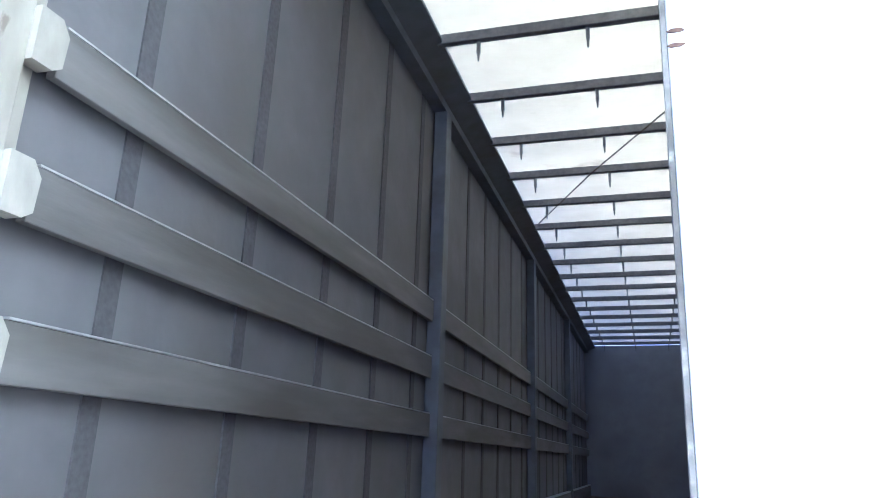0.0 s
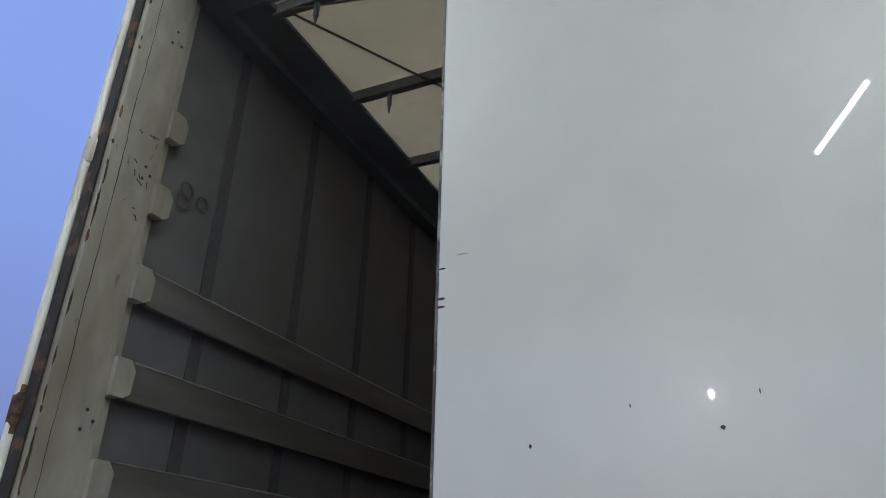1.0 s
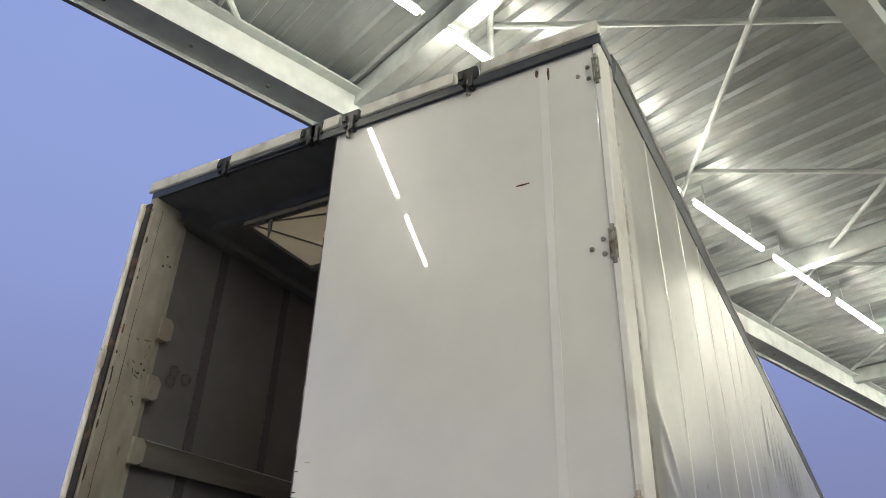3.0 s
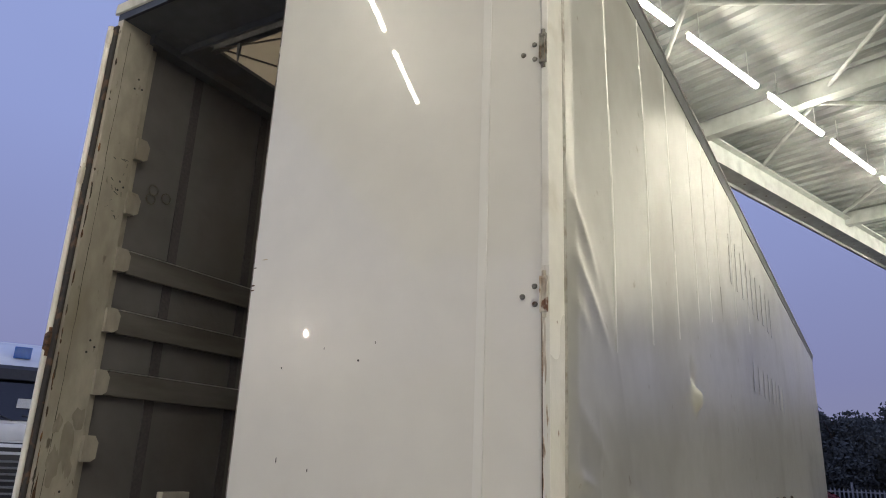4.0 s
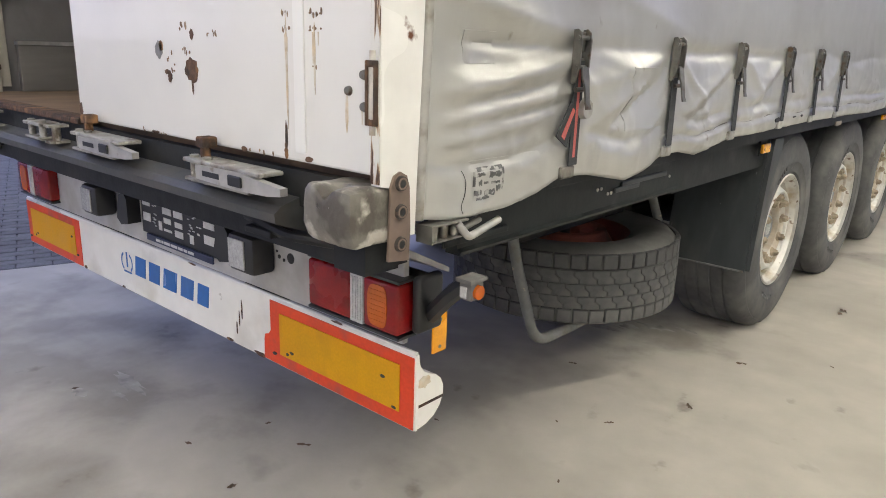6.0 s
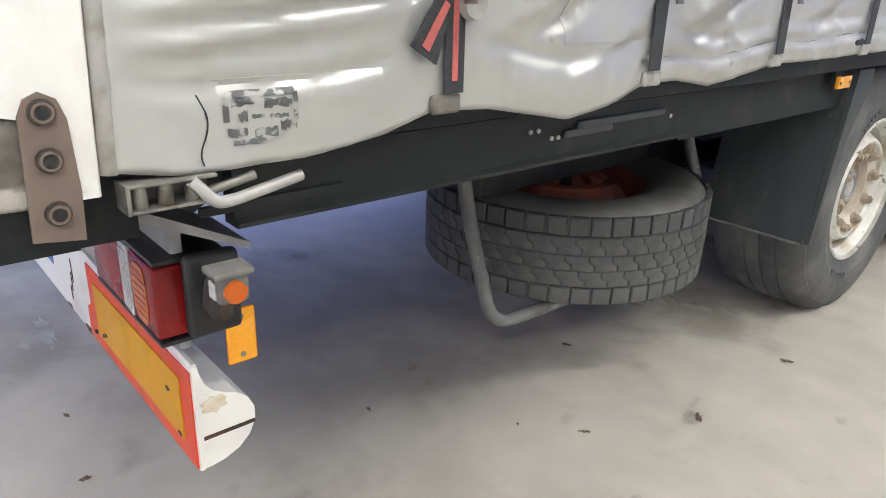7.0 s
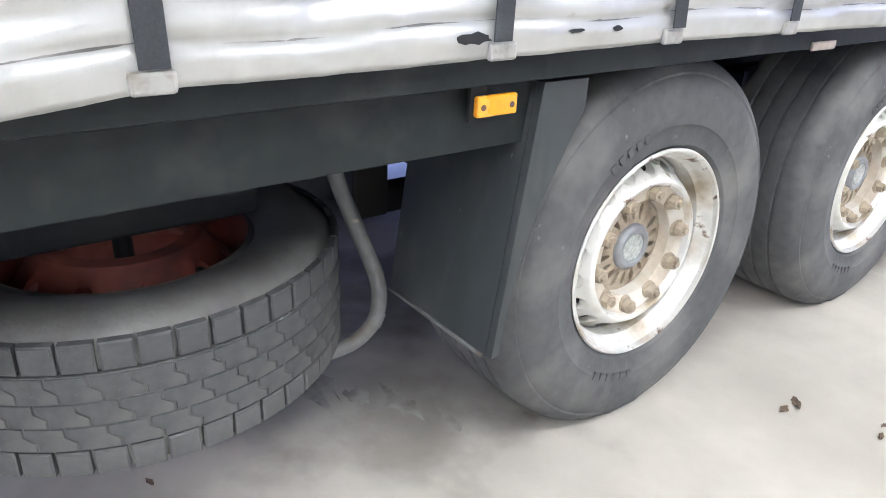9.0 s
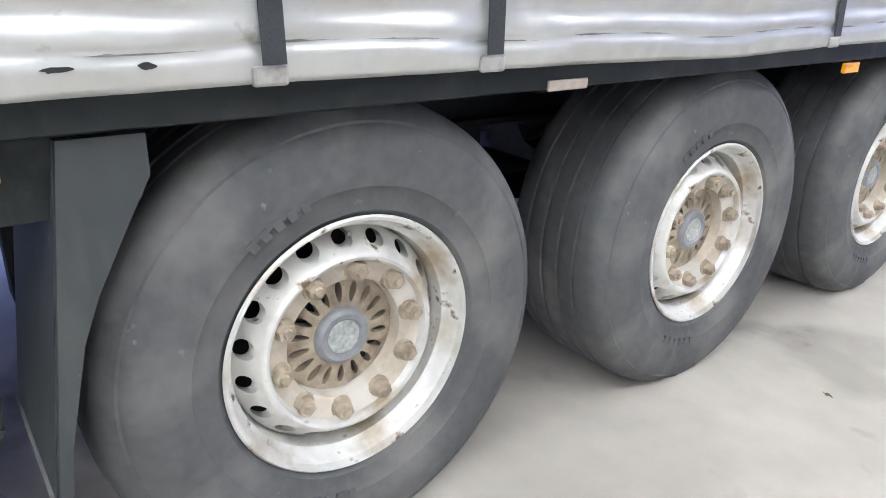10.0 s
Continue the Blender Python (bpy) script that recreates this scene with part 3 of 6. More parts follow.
def curtain_x(y, z):
    h = z - hem(y)
    near = min(abs(y - s) for s in STRAPS)
    loose = 1 - math.exp(-(near / 0.10) ** 2)
    x = 1.286 + 0.010 * math.sin(y * 1.1 + 0.5) * math.sin(math.pi * min(max(h / 2.8, 0), 1))
    x += 0.006 * noise.noise((y * 1.3, z * 0.9, 3.1))
    low = max(0.0, 1 - h / 0.50)
    x += low * loose * (0.006 + 0.007 * noise.noise((y * 4.0, z * 5.0, 7.7)))
    crump = 1 - abs(noise.noise((y * 5.5 + z * 2.5, z * 7.0 - y * 1.5, 2.2))) * 2.2
    fine = 1 - abs(noise.noise((y * 12.0 - z * 5.0, z * 15.0 + y * 3.0, 8.4))) * 2.2
    calm = 1.0 if y < 4.4 else 0.6
    x += low * calm * (0.006 * max(crump, 0) ** 4 + 0.003 * max(fine, 0) ** 5) * (0.35 + 0.65 * loose)
    if y < 1.6:
        far = max(0.0, 1 - h / 1.6) * (1 - y / 1.6)
        x += far * 0.007 * max(1 - abs(noise.noise((y * 5.0 + z * 2.2, z * 1.4 - y * 1.0, 4.6))) * 2.6, 0) ** 2
    if 0 <= h < 0.10 and y > 0.75:
        x += (0.004 + 0.006 * loose) * math.sin(math.pi * min(h / 0.10, 1))
    if abs(h - 0.11) < 0.03:
        x -= 0.010 * loose * math.exp(-((h - 0.11) / 0.012) ** 2)
    # the welded pocket of the hem
    if y > 1.15:
        x -= 0.013 * math.exp(-((h - 0.060 - 0.006 * math.sin(y * 9)) / 0.008) ** 2)
    # a stretched crease along the buckles
    x -= 0.005 * math.exp(-((h - 0.30 - 0.02 * math.sin(y * 5)) / 0.018) ** 2) * (1 if y < 4.2 else 0.5)
    for ya, za, yb, zb, w, a in FOLDS:
        dy, dz = yb - ya, zb - za
        s = ((y - ya) * dy + (z - za) * dz) / (dy * dy + dz * dz)
        if -0.3 < s < 1.3:
            d2 = (y - ya - s * dy) ** 2 + (z - za - s * dz) ** 2
            edge = max(0.0, 1 - max(0.0, abs(s - 0.5) - 0.2) / 0.6)
            d = math.sqrt(d2) / w
            x += 0.9 * a * edge * math.exp(-d ** 1.15)
    x += 0.048 * math.exp(-((((y - 2.04) / 0.058) ** 2 + ((z - 1.985) / 0.062) ** 2) ** 1.5)) - 0.020 * math.exp(-(((y - 2.04) / 0.06) ** 2 + ((z - 2.13) / 0.07) ** 2))
    # pleats that fan out below each buckle
    if z < 1.40:
        for s in STRAPS[:6]:
            dy, dz = y - s, z - 1.392
            r = math.hypot(dy, dz)
            if 0.02 < r < 0.75:
                a = math.atan2(dz, dy) + 0.35 * noise.noise((y * 2.1, z * 2.1, s * 3.0))
                n = 5.0 if s < 1.0 else 4.0
                pleat = (1 - abs(math.sin(n * a + s * 2.3))) ** 1.6
                x += (0.012 if s < 1.5 else 0.014) * pleat * math.exp(-r / 0.26) * min(1.0, r / 0.09) * min(1.0, (1.40 - z) / 0.09)
    if y < 0.20:
        k = (0.20 - y) / 0.06
        x = x * (1 - k) + 1.281 * k
    return max(x, 1.270)


def curtain_mesh():
    ys = list(np.arange(0.139, 2.2, 0.0105)) + list(np.arange(2.2, 4.6, 0.02)) + list(np.arange(4.6, 13.6, 0.09)) + [13.6]
    hs = list(np.arange(0, 0.60, 0.0105)) + list(np.arange(0.60, 1.6, 0.018)) + list(np.arange(1.6, 2.8, 0.06)) + [2.81]
    verts, faces = [], []
    for y in ys:
        b = hem(y)
        for h in hs:
            z = b + h * (3.905 - b) / 2.81
            verts.append((curtain_x(y, z), y - (0.125 - post_edge(z)) * max(0.0, (0.30 - y) / 0.161), z))
    k = len(hs)
    for i in range(len(ys) - 1):
        for j in range(k - 1):
            faces.append((i * k + j, (i + 1) * k + j, (i + 1) * k + j + 1, i * k + j + 1))
    me = bpy.data.meshes.new("side_curtain")
    me.from_pydata(verts, [], faces)
    me.materials.append(M_silver)
    me.shade_smooth()
    return me


curtain = new("side_curtain", curtain_mesh())
curtain.parent = trailer
curtain["label"] = "silver vinyl side curtain, creased near its hem"
sol = curtain.modifiers.new("thick", "SOLIDIFY")
sol.thickness, sol.offset = 0.003, -1

# upright welded seams
for y, low in ((0.622, 2.02), (1.193, 2.14), (1.748, 2.26), (2.338, 2.45), (2.807, 2.55), (3.268, 2.65), (3.95, 2.75), (4.655, 2.80)):
    bm = bmesh.new()
    loops = []
    for z in np.arange(low, 3.90, 0.04):
        x = curtain_x(y, z)
        loops.append([(x - 0.001, y - 0.013, z), (x + 0.0030, y - 0.006, z), (x + 0.0030, y + 0.006, z), (x - 0.001, y + 0.013, z)])
    ring_strip(bm, loops, closed_u=False)
    part("seam", bm, M_seam, curtain, smooth=True)
# faded unreadable print
rg = random.Random(4)
for row_z, hh, y0, count in ((3.05, 0.42, 3.75, 9), (2.30, 0.26, 4.6, 8)):
    y = y0
    for k in range(count):
        w = 0.16 + rg.uniform(0, 0.1)
        x = max(curtain_x(y + w * q, row_z + hh * r) for q in (0, 0.5, 1) for r in (0, 0.5, 1)) + 0.002
        bm = bmesh.new()
        prism_in(bm, [(y, row_z), (y + w * 0.45, row_z), (y + w * 0.5, row_z + hh), (y + 0.05, row_z + hh)], "x", x, x + 0.0012)
        part("print_bar", bm, M_ghost, curtain)
        y += w + 0.12


def strap_parts():
    for i, y in enumerate(STRAPS):
        zb = hem(y)
        tilt = (0.012, -0.008, 0.004, -0.01, 0.006, 0.0, 0.01, -0.006, 0.004, 0.0)[i]
        bm = bmesh.new()
        loops = []
        zs = np.linspace(zb + 0.03, 1.36, 14)
        skin = [max(curtain_x(y + d, z) for d in (-0.025, 0, 0.025)) for z in zs]
        lift = max(a - (skin[0] + (skin[-1] - skin[0]) * q / 13) for q, a in enumerate(skin))

        def web_x(z):
            return float(np.interp(z, (zs[0], zs[-1]), (skin[0], skin[-1]))) + lift * 0.8 + 0.004
        for z in zs:
            x = web_x(z)
            yy = y + tilt * (1.36 - z) / 0.3
            loops.append([(x, yy - 0.020, z), (x + 0.003, yy - 0.020, z), (x + 0.003, yy + 0.020, z), (x, yy + 0.020, z)])
        rows = ring_strip(bm, loops)
        bm.faces.new(rows[0])
        bm.faces.new(rows[-1])
        s = part("strap", bm, M_web, curtain, "black webbing strap")
        xs = curtain_x(y, 1.36) + 0.006
        if i == 0:
            b2 = bmesh.new()
            ring_strip(b2, [[(web_x(z) + 0.0038, y + tilt * (1.36 - z) / 0.3 + o, z) for o in (-0.006, 0.006)] for z in np.linspace(zb + 0.05, 1.34, 12)], closed_u=False)
            part("red_stripe", b2, M_redweb, curtain, "red woven stripe")
            b2 = bmesh.new()
            prism_in(b2, [(y - 0.085, 1.185), (y - 0.035, 1.155), (y - 0.005, 1.245), (y - 0.03, 1.265)], "x", xs + 0.006, xs + 0.010)
            part("strap_tail", b2, M_web, curtain)
            b2 = bmesh.new()
            prism_in(b2, [(y - 0.066, 1.185), (y - 0.052, 1.175), (y - 0.012, 1.243), (y - 0.022, 1.25)], "x", xs + 0.0105, xs + 0.0115)
            part("red_stripe", b2, M_redweb, curtain)
            part("tension_disc", cylm((xs + 0.004, y + 0.035, 1.245), (xs + 0.020, y + 0.035, 1.245), 0.026, 0.023, seg=20), M_hook, curtain, smooth=True)
        # hem loop that takes the strap
        part("hem_hook", boxm(curtain_x(y, zb + 0.03) - 0.004, y - 0.031, zb - 0.004, curtain_x(y, zb + 0.03) + 0.010, y + 0.031, zb + 0.028, bevel=0.006), M_rubber if i == 0 else M_hook, curtain)
        # over-centre buckle: two cheeks, a slotted plate, two pins, and the lever that hangs beside the strap
        bm = bmesh.new()
        side = [(1.305, xs - 0.002), (1.309, xs + 0.010), (1.345, xs + 0.020), (1.405, xs + 0.022), (1.424, xs + 0.018), (1.432, xs + 0.009), (1.430, xs - 0.002)]
        for ya, yb in ((-0.024, -0.019), (0.019, 0.024)):
            lo_v, hi_v = [bm.verts.new((q[1], y + ya, q[0])) for q in side], [bm.verts.new((q[1], y + yb, q[0])) for q in side]
            bm.faces.new(lo_v)
            bm.faces.new(hi_v[::-1])
            for q in range(len(side)):
                w = (q + 1) % len(side)
                bm.faces.new((lo_v[q], lo_v[w], hi_v[w], hi_v[q]))
        for za, zc in ((1.306, 1.338), (1.352, 1.366), (1.380, 1.426)):
            box_in(bm, xs - 0.002, y - 0.0185, za, xs + 0.007, y + 0.0185, zc, bevel=0.0015, seg=1)
        cyl_in(bm, (xs + 0.013, y - 0.027, 1.412), (xs + 0.013, y + 0.027, 1.412), 0.0055, seg=8)
        cyl_in(bm, (xs + 0.011, y - 0.026, 1.345), (xs + 0.011, y + 0.026, 1.345), 0.0045, seg=8)
        part("buckle", bm, M_buckle, curtain, "dull steel tension buckle")
        swing = (0.004, 0.010, 0.006, 0.012, 0.003, 0.008, 0.005, 0.009, 0.004, 0.007)[i]
        bm = bmesh.new()
        ring_strip(bm, [[(xs + 0.016 + o + out, y + 0.004 + wv + swing * f, z) for o, wv in ((0.0, -hw), (0.005, -hw), (0.005, hw), (0.0, hw))]
                        for z, hw, out, f in ((1.345, 0.015, 0.0, 0.0), (1.318, 0.015, 0.004, 0.3), (1.298, 0.010, 0.008, 0.6), (1.262, 0.009, 0.012, 1.0), (1.246, 0.012, 0.016, 1.3))])
        part("lever", bm, M_buckle, curtain)
        part("lever_pin", cylm((xs + 0.010, y - 0.022 + swing, 1.292), (xs + 0.010, y + 0.026 + swing, 1.292), 0.006, seg=8), M_bolt, curtain)


strap_parts()
# weld line along the hem pocket, its crease shadow painted dark
bm = bmesh.new()
ring_strip(bm, [[(curtain_x(yy, hem(yy) + 0.060 + 0.006 * math.sin(yy * 9) + o) + 0.0012, yy, hem(yy) + 0.060 + 0.006 * math.sin(yy * 9) + o) for o in (-0.0022, 0.0022)] for yy in np.arange(1.25, 8.0, 0.03)], closed_u=False)
part("hem_seam", bm, M_seamline, curtain, smooth=True)
# worn sticker and stitched patch on the skirt


def print_piece(y0, y1, z0, z1, seed=None):
    """A thin printed piece that lies on the curtain."""
    b3 = bmesh.new()
    rg2 = random.Random(seed)
    ring_strip(b3, [[(curtain_x(yy, zz) + 0.0026, yy, zz) for zz in np.linspace(z0 + (rg2.uniform(0, 0.3) * (z1 - z0) if seed else 0), z1 - (rg2.uniform(0, 0.3) * (z1 - z0) if seed else 0), 5)] for yy in np.linspace(y0, y1, 9)], closed_u=False)
    part("sticker_piece", b3, M_print, curtain, "dark rest of a rubbed-off sticker", smooth=True)


for k, q in enumerate(((0.246, 0.346, 1.128, 1.137, 0), (0.241, 0.249, 1.098, 1.130, 0), (0.342, 0.350, 1.092, 1.131, 0), (0.252, 0.285, 1.116, 1.127, 3), (0.300, 0.340, 1.110, 1.126, 4), (0.262, 0.276, 1.094, 1.112, 5), (0.282, 0.300, 1.098, 1.106, 6),
                       (0.246, 0.275, 1.076, 1.090, 7), (0.285, 0.318, 1.072, 1.088, 8), (0.322, 0.348, 1.078, 1.096, 9), (0.308, 0.334, 1.096, 1.104, 10), (0.252, 0.300, 1.066, 1.074, 11))):
    print_piece(*q)


def patch(name, y0, y1, z0, z1, lift, material, label):
    """A sheet welded on the curtain, with a visible edge."""
    b3 = bmesh.new()
    ysp = np.linspace(y0, y1, 18)
    zsp = np.linspace(z0, z1, 12)
    top_rows = [[(curtain_x(yy, zz) + lift, yy, zz) for zz in zsp] for yy in ysp]
    top_rows = [[(curtain_x(y0, zz) - 0.002, y0 - 0.0005, zz) for zz in zsp]] + top_rows + [[(curtain_x(y1, zz) - 0.002, y1 + 0.0005, zz) for zz in zsp]]
    ysp = [y0 - 0.0005] + list(ysp) + [y1 + 0.0005]
    ring_strip(b3, [[(curtain_x(yy, z0) - 0.002, yy, z0 - 0.001)] + r + [(curtain_x(yy, z1) - 0.002, yy, z1 + 0.001)] for yy, r in zip(ysp, top_rows)], closed_u=False)
    part(name, b3, material, curtain, label, smooth=True)


patch("patch", 0.218, 0.50, 1.068, 1.152, 0.0014, M_silver, "welded silver repair patch")
patch("patch", 0.895, 1.145, 1.175, 1.345, 0.0022, M_silver, "welded silver repair patch")
patch("edge_plate", 0.20, 0.305, 1.350, 1.414, 0.0020, M_silver, "")

bm = bmesh.new()
for yy, za, zb_ in ((0.215, 1.045, 1.135),):
    ring_strip(bm, [[(curtain_x(yy + o, z) + 0.003, yy + o + 0.006 * math.sin(z * 70), z) for o in (-0.0012, 0.0012)] for z in np.linspace(za, zb_, 14)], closed_u=False)
part("slit", bm, M_blackplastic, curtain)
# torn holes at the skirt
for cy, cz, ry, rz, sd in ((2.265, 1.135, 0.034, 0.010, 3), (2.505, 1.137, 0.02, 0.004, 5), (2.62, 1.137, 0.012, 0.005, 6)):
    xt = max(curtain_x(cy + o, cz) for o in (-ry, 0, ry))
    part("tear", prismm(blob_poly(cy, cz, ry, rz, sd, 14, 0.3), "x", xt, xt + 0.003), M_blackplastic, curtain, "dark torn hole in the curtain")

# far side curtain, seen from inside
left_side = part("far_curtain", boxm(-1.296, 0.2, 1.08, -1.286, 13.6, 3.9), M_inner, trailer, "dark inner face of the far side curtain")
for k in range(22):
    y = 0.57 + k * 0.57
    part("inner_strap", boxm(-1.286, y - 0.03, 1.2, -1.280, y + 0.03, 3.84), M_strapin, left_side)

# ---- rear frame ----
left_post = part("left_post", boxm(-1.288, -0.02, 1.10, -1.240, 0.190, 3.90, bevel=0.004), M_post, trailer, "scuffed cream corner post with rust at its foot")
part("post_flange", boxm(-1.288, 0.192, 1.16, -1.266, 0.235, 3.84, bevel=0.003), M_post, left_post)
# a cracked weld line and the chipped outer edge
bm = bmesh.new()
rg = random.Random(23)
crack = [(0.034 + 0.010 * noise.noise((z * 3.0, 1.0, 0.0)) + 0.004 * noise.noise((z * 17.0, 4.0, 0.0)), z) for z in np.arange(1.14, 3.84, 0.03)]
for (ya, za), (yb, zb) in zip(crack, crack[1:]):
    w = 0.0006 + 0.0016 * max(0.0, noise.noise((za * 5.0, 8.0, 0.0)) + 0.25)
    prism_in(bm, [(ya - w, za), (ya + w, za), (yb + w, zb), (yb - w, zb)], "x", -1.2402, -1.2390)
part("weld_crack", bm, M_grime, left_post)
for k in range(40):
    z = 1.18 + 2.6 * rg.random() ** 2.0
    part("chip", prismm(blob_poly(-0.0165 + rg.uniform(-0.002, 0.004), z, rg.uniform(0.002, 0.005), rg.uniform(0.006, 0.05), 500 + k, 9, 0.45), "x", -1.2404, -1.2389), M_rust if k % 3 else M_grime, left_post)
part("seal", boxm(-1.302, -0.034, 1.15, -1.258, -0.0205, 3.86, bevel=0.005), M_seal, left_post, "dark perished rubber and rust seam")
for z in (3.198, 2.88, 2.562, 2.24, 1.922, 1.60):
    bm = bmesh.new()
    prism_in(bm, [(0.188, z - 0.062), (0.240, z - 0.062), (0.264, z - 0.045), (0.268, z + 0.03), (0.244, z + 0.062), (0.188, z + 0.062)], "x", -1.262, -1.222)
    part("lath_pocket", bm, M_post, left_post)
rg = random.Random(11)
for k in range(16):
    z = 2.75 + rg.uniform(0, 0.36)
    bm = bmesh.new()
    a = rg.uniform(0, math.pi)
    cy, ln = rg.uniform(0.08, 0.16), rg.uniform(0.006, 0.02)
    prism_in(bm, [(cy - ln * math.cos(a), z - ln * math.sin(a)), (cy + ln * math.cos(a), z + ln * math.sin(a)), (cy + ln * math.cos(a) + 0.002, z + ln * math.sin(a) + 0.003), (cy - ln * math.cos(a) + 0.002, z - ln * math.sin(a) + 0.003)], "x", -1.2402, -1.2388)
    part("scratch", bm, M_graffiti, left_post)
for z, cy in ((3.60, 0.135), (3.55, 0.165), (3.535, 0.12), (2.98, 0.135), (2.955, 0.16), (2.93, 0.13), (2.12, 0.135), (2.09, 0.163), (2.06, 0.125), (1.40, 0.12)):
    part("hole", cylm((-1.2405, cy, z), (-1.2385, cy, z), 0.006, seg=10), M_graffiti, left_post)
for cy, cz, ry, rz, sd in ((0.06, 1.24, 0.07, 0.035, 1), (0.04, 1.16, 0.06, 0.04, 2), (0.10, 1.33, 0.03, 0.02, 3), (0.0, 1.30, 0.012, 0.16, 4), (0.15, 1.235, 0.04, 0.03, 5), (0.11, 1.62, 0.045, 0.11, 8), (0.06, 1.52, 0.03, 0.09, 9), (0.15, 1.74, 0.03, 0.05, 10), (0.05, 1.70, 0.02, 0.05, 11), (0.14, 1.50, 0.02, 0.05, 12)):
    part("rust_patch", prismm(blob_poly(cy, cz, ry, rz, sd), "x", -1.2404, -1.2388), M_rust if sd < 6 else M_smear, left_post)

open_door = part("open_door", boxm(-1.345, 0.03, 1.14, -1.308, 1.25, 3.88, bevel=0.005), M_white, trailer, "white door swung open flat along the far side")
part("hinge_rod", cylm((-1.320, -0.034, 1.15), (-1.320, -0.034, 3.86), 0.016, seg=16), M_postwhite, open_door, smooth=True)
for z in (3.793, 2.961, 2.089, 1.30):
    bm = boxm(-1.336, -0.050, z - 0.05, -1.292, 0.006, z + 0.05, bevel=0.012)
    cyl_in(bm, (-1.313, -0.032, z - 0.07), (-1.313, -0.032, z + 0.07), 0.014, seg=10)
    part("hinge", bm, M_rust if z < 2.5 else M_white, open_door, smooth=True)

bm = bmesh.new()
loops = []
for z in (1.02, 1.112, 1.126, 1.25, 1.4, 1.7, 2.0, 2.9, 3.93):
    near, far = (0.050 if z < 1.12 else -0.012), post_edge(z)
    loops.append([(1.256, near, z), (1.277, near, z), (1.280, near + 0.003, z), (1.280, far - 0.003, z), (1.277, far, z), (1.256, far, z)])
rows = ring_strip(bm, loops)
bm.faces.new(rows[0][::-1])
bm.faces.new(rows[-1])
bmesh.ops.recalc_face_normals(bm, faces=bm.faces[:])
right_post = part("right_post", bm, M_postwhite, trailer, "white corner post, paint flaking to rust")
part("flaking_face", boxm(1.2565, -0.0138, 1.130, 1.2795, -0.0119, 2.20), M_flake, right_post, "white paint flaking off in long rusty strips")
part("rust_seam", boxm(1.2513, -0.009, 1.13, 1.2562, -0.001, 2.16), M_rust, right_post, "dark rusted gap beside the door")
part("curtain_pole", tube_in(bmesh.new(), [(1.272, post_edge(z) + 0.0135, z) for z in (1.045, 1.2, 1.4, 1.6, 1.8, 2.0, 2.9, 3.90)], 0.0125, 14), M_hook, trailer, "grey upright pole at the curtain's edge", smooth=True)
door = part("closed_door", boxm(-0.022, 0.0, 1.140, 1.251, 0.034, 3.905, bevel=0.006), M_door, trailer, "glossy white closed rear door with small rust spots")
part("reinforcing_strip", boxm(1.020, -0.004, 1.16, 1.053, 0.0005, 3.885, bevel=0.0015), M_strip, door)
part("edge_seal", boxm(-0.0285, 0.004, 1.15, -0.0225, 0.030, 3.90), M_rubber, door)
for z in (3.77, 2.985, 2.107, 1.295):
    for bx, bz in ((1.183, z), (1.225, z + 0.031), (1.226, z - 0.027)):
        bm = cylm((bx, -0.007, bz), (bx, 0.001, bz), 0.0075, 0.010, seg=10)
        part("bolt", bm, M_galv if z > 2.5 else M_buckle, door, smooth=True)
    bm = boxm(1.248, -0.022, z - 0.058, 1.254, -0.004, z + 0.058, bevel=0.002)
    box_in(bm, 1.270, -0.022, z - 0.058, 1.276, -0.004, z + 0.058, bevel=0.002)
    box_in(bm, 1.254, -0.022, z + 0.046, 1.270, -0.004, z + 0.058, bevel=0.002)
    box_in(bm, 1.254, -0.022, z - 0.058, 1.270, -0.004, z - 0.046, bevel=0.002)
    hg = part("hinge", bm, M_rust if z < 1.5 else M_hinge if z < 2.5 else M_galv, door, smooth=True)
    part("hinge_pin", cylm((1.262, -0.012, z - 0.075), (1.262, -0.012, z + 0.075), 0.008, seg=10), M_hinge if z < 2.5 else M_galv, hg, smooth=True)
    part("hinge_recess", boxm(1.2542, -0.0176, z - 0.0455, 1.2698, -0.0142, z + 0.0455), M_hinge, hg)
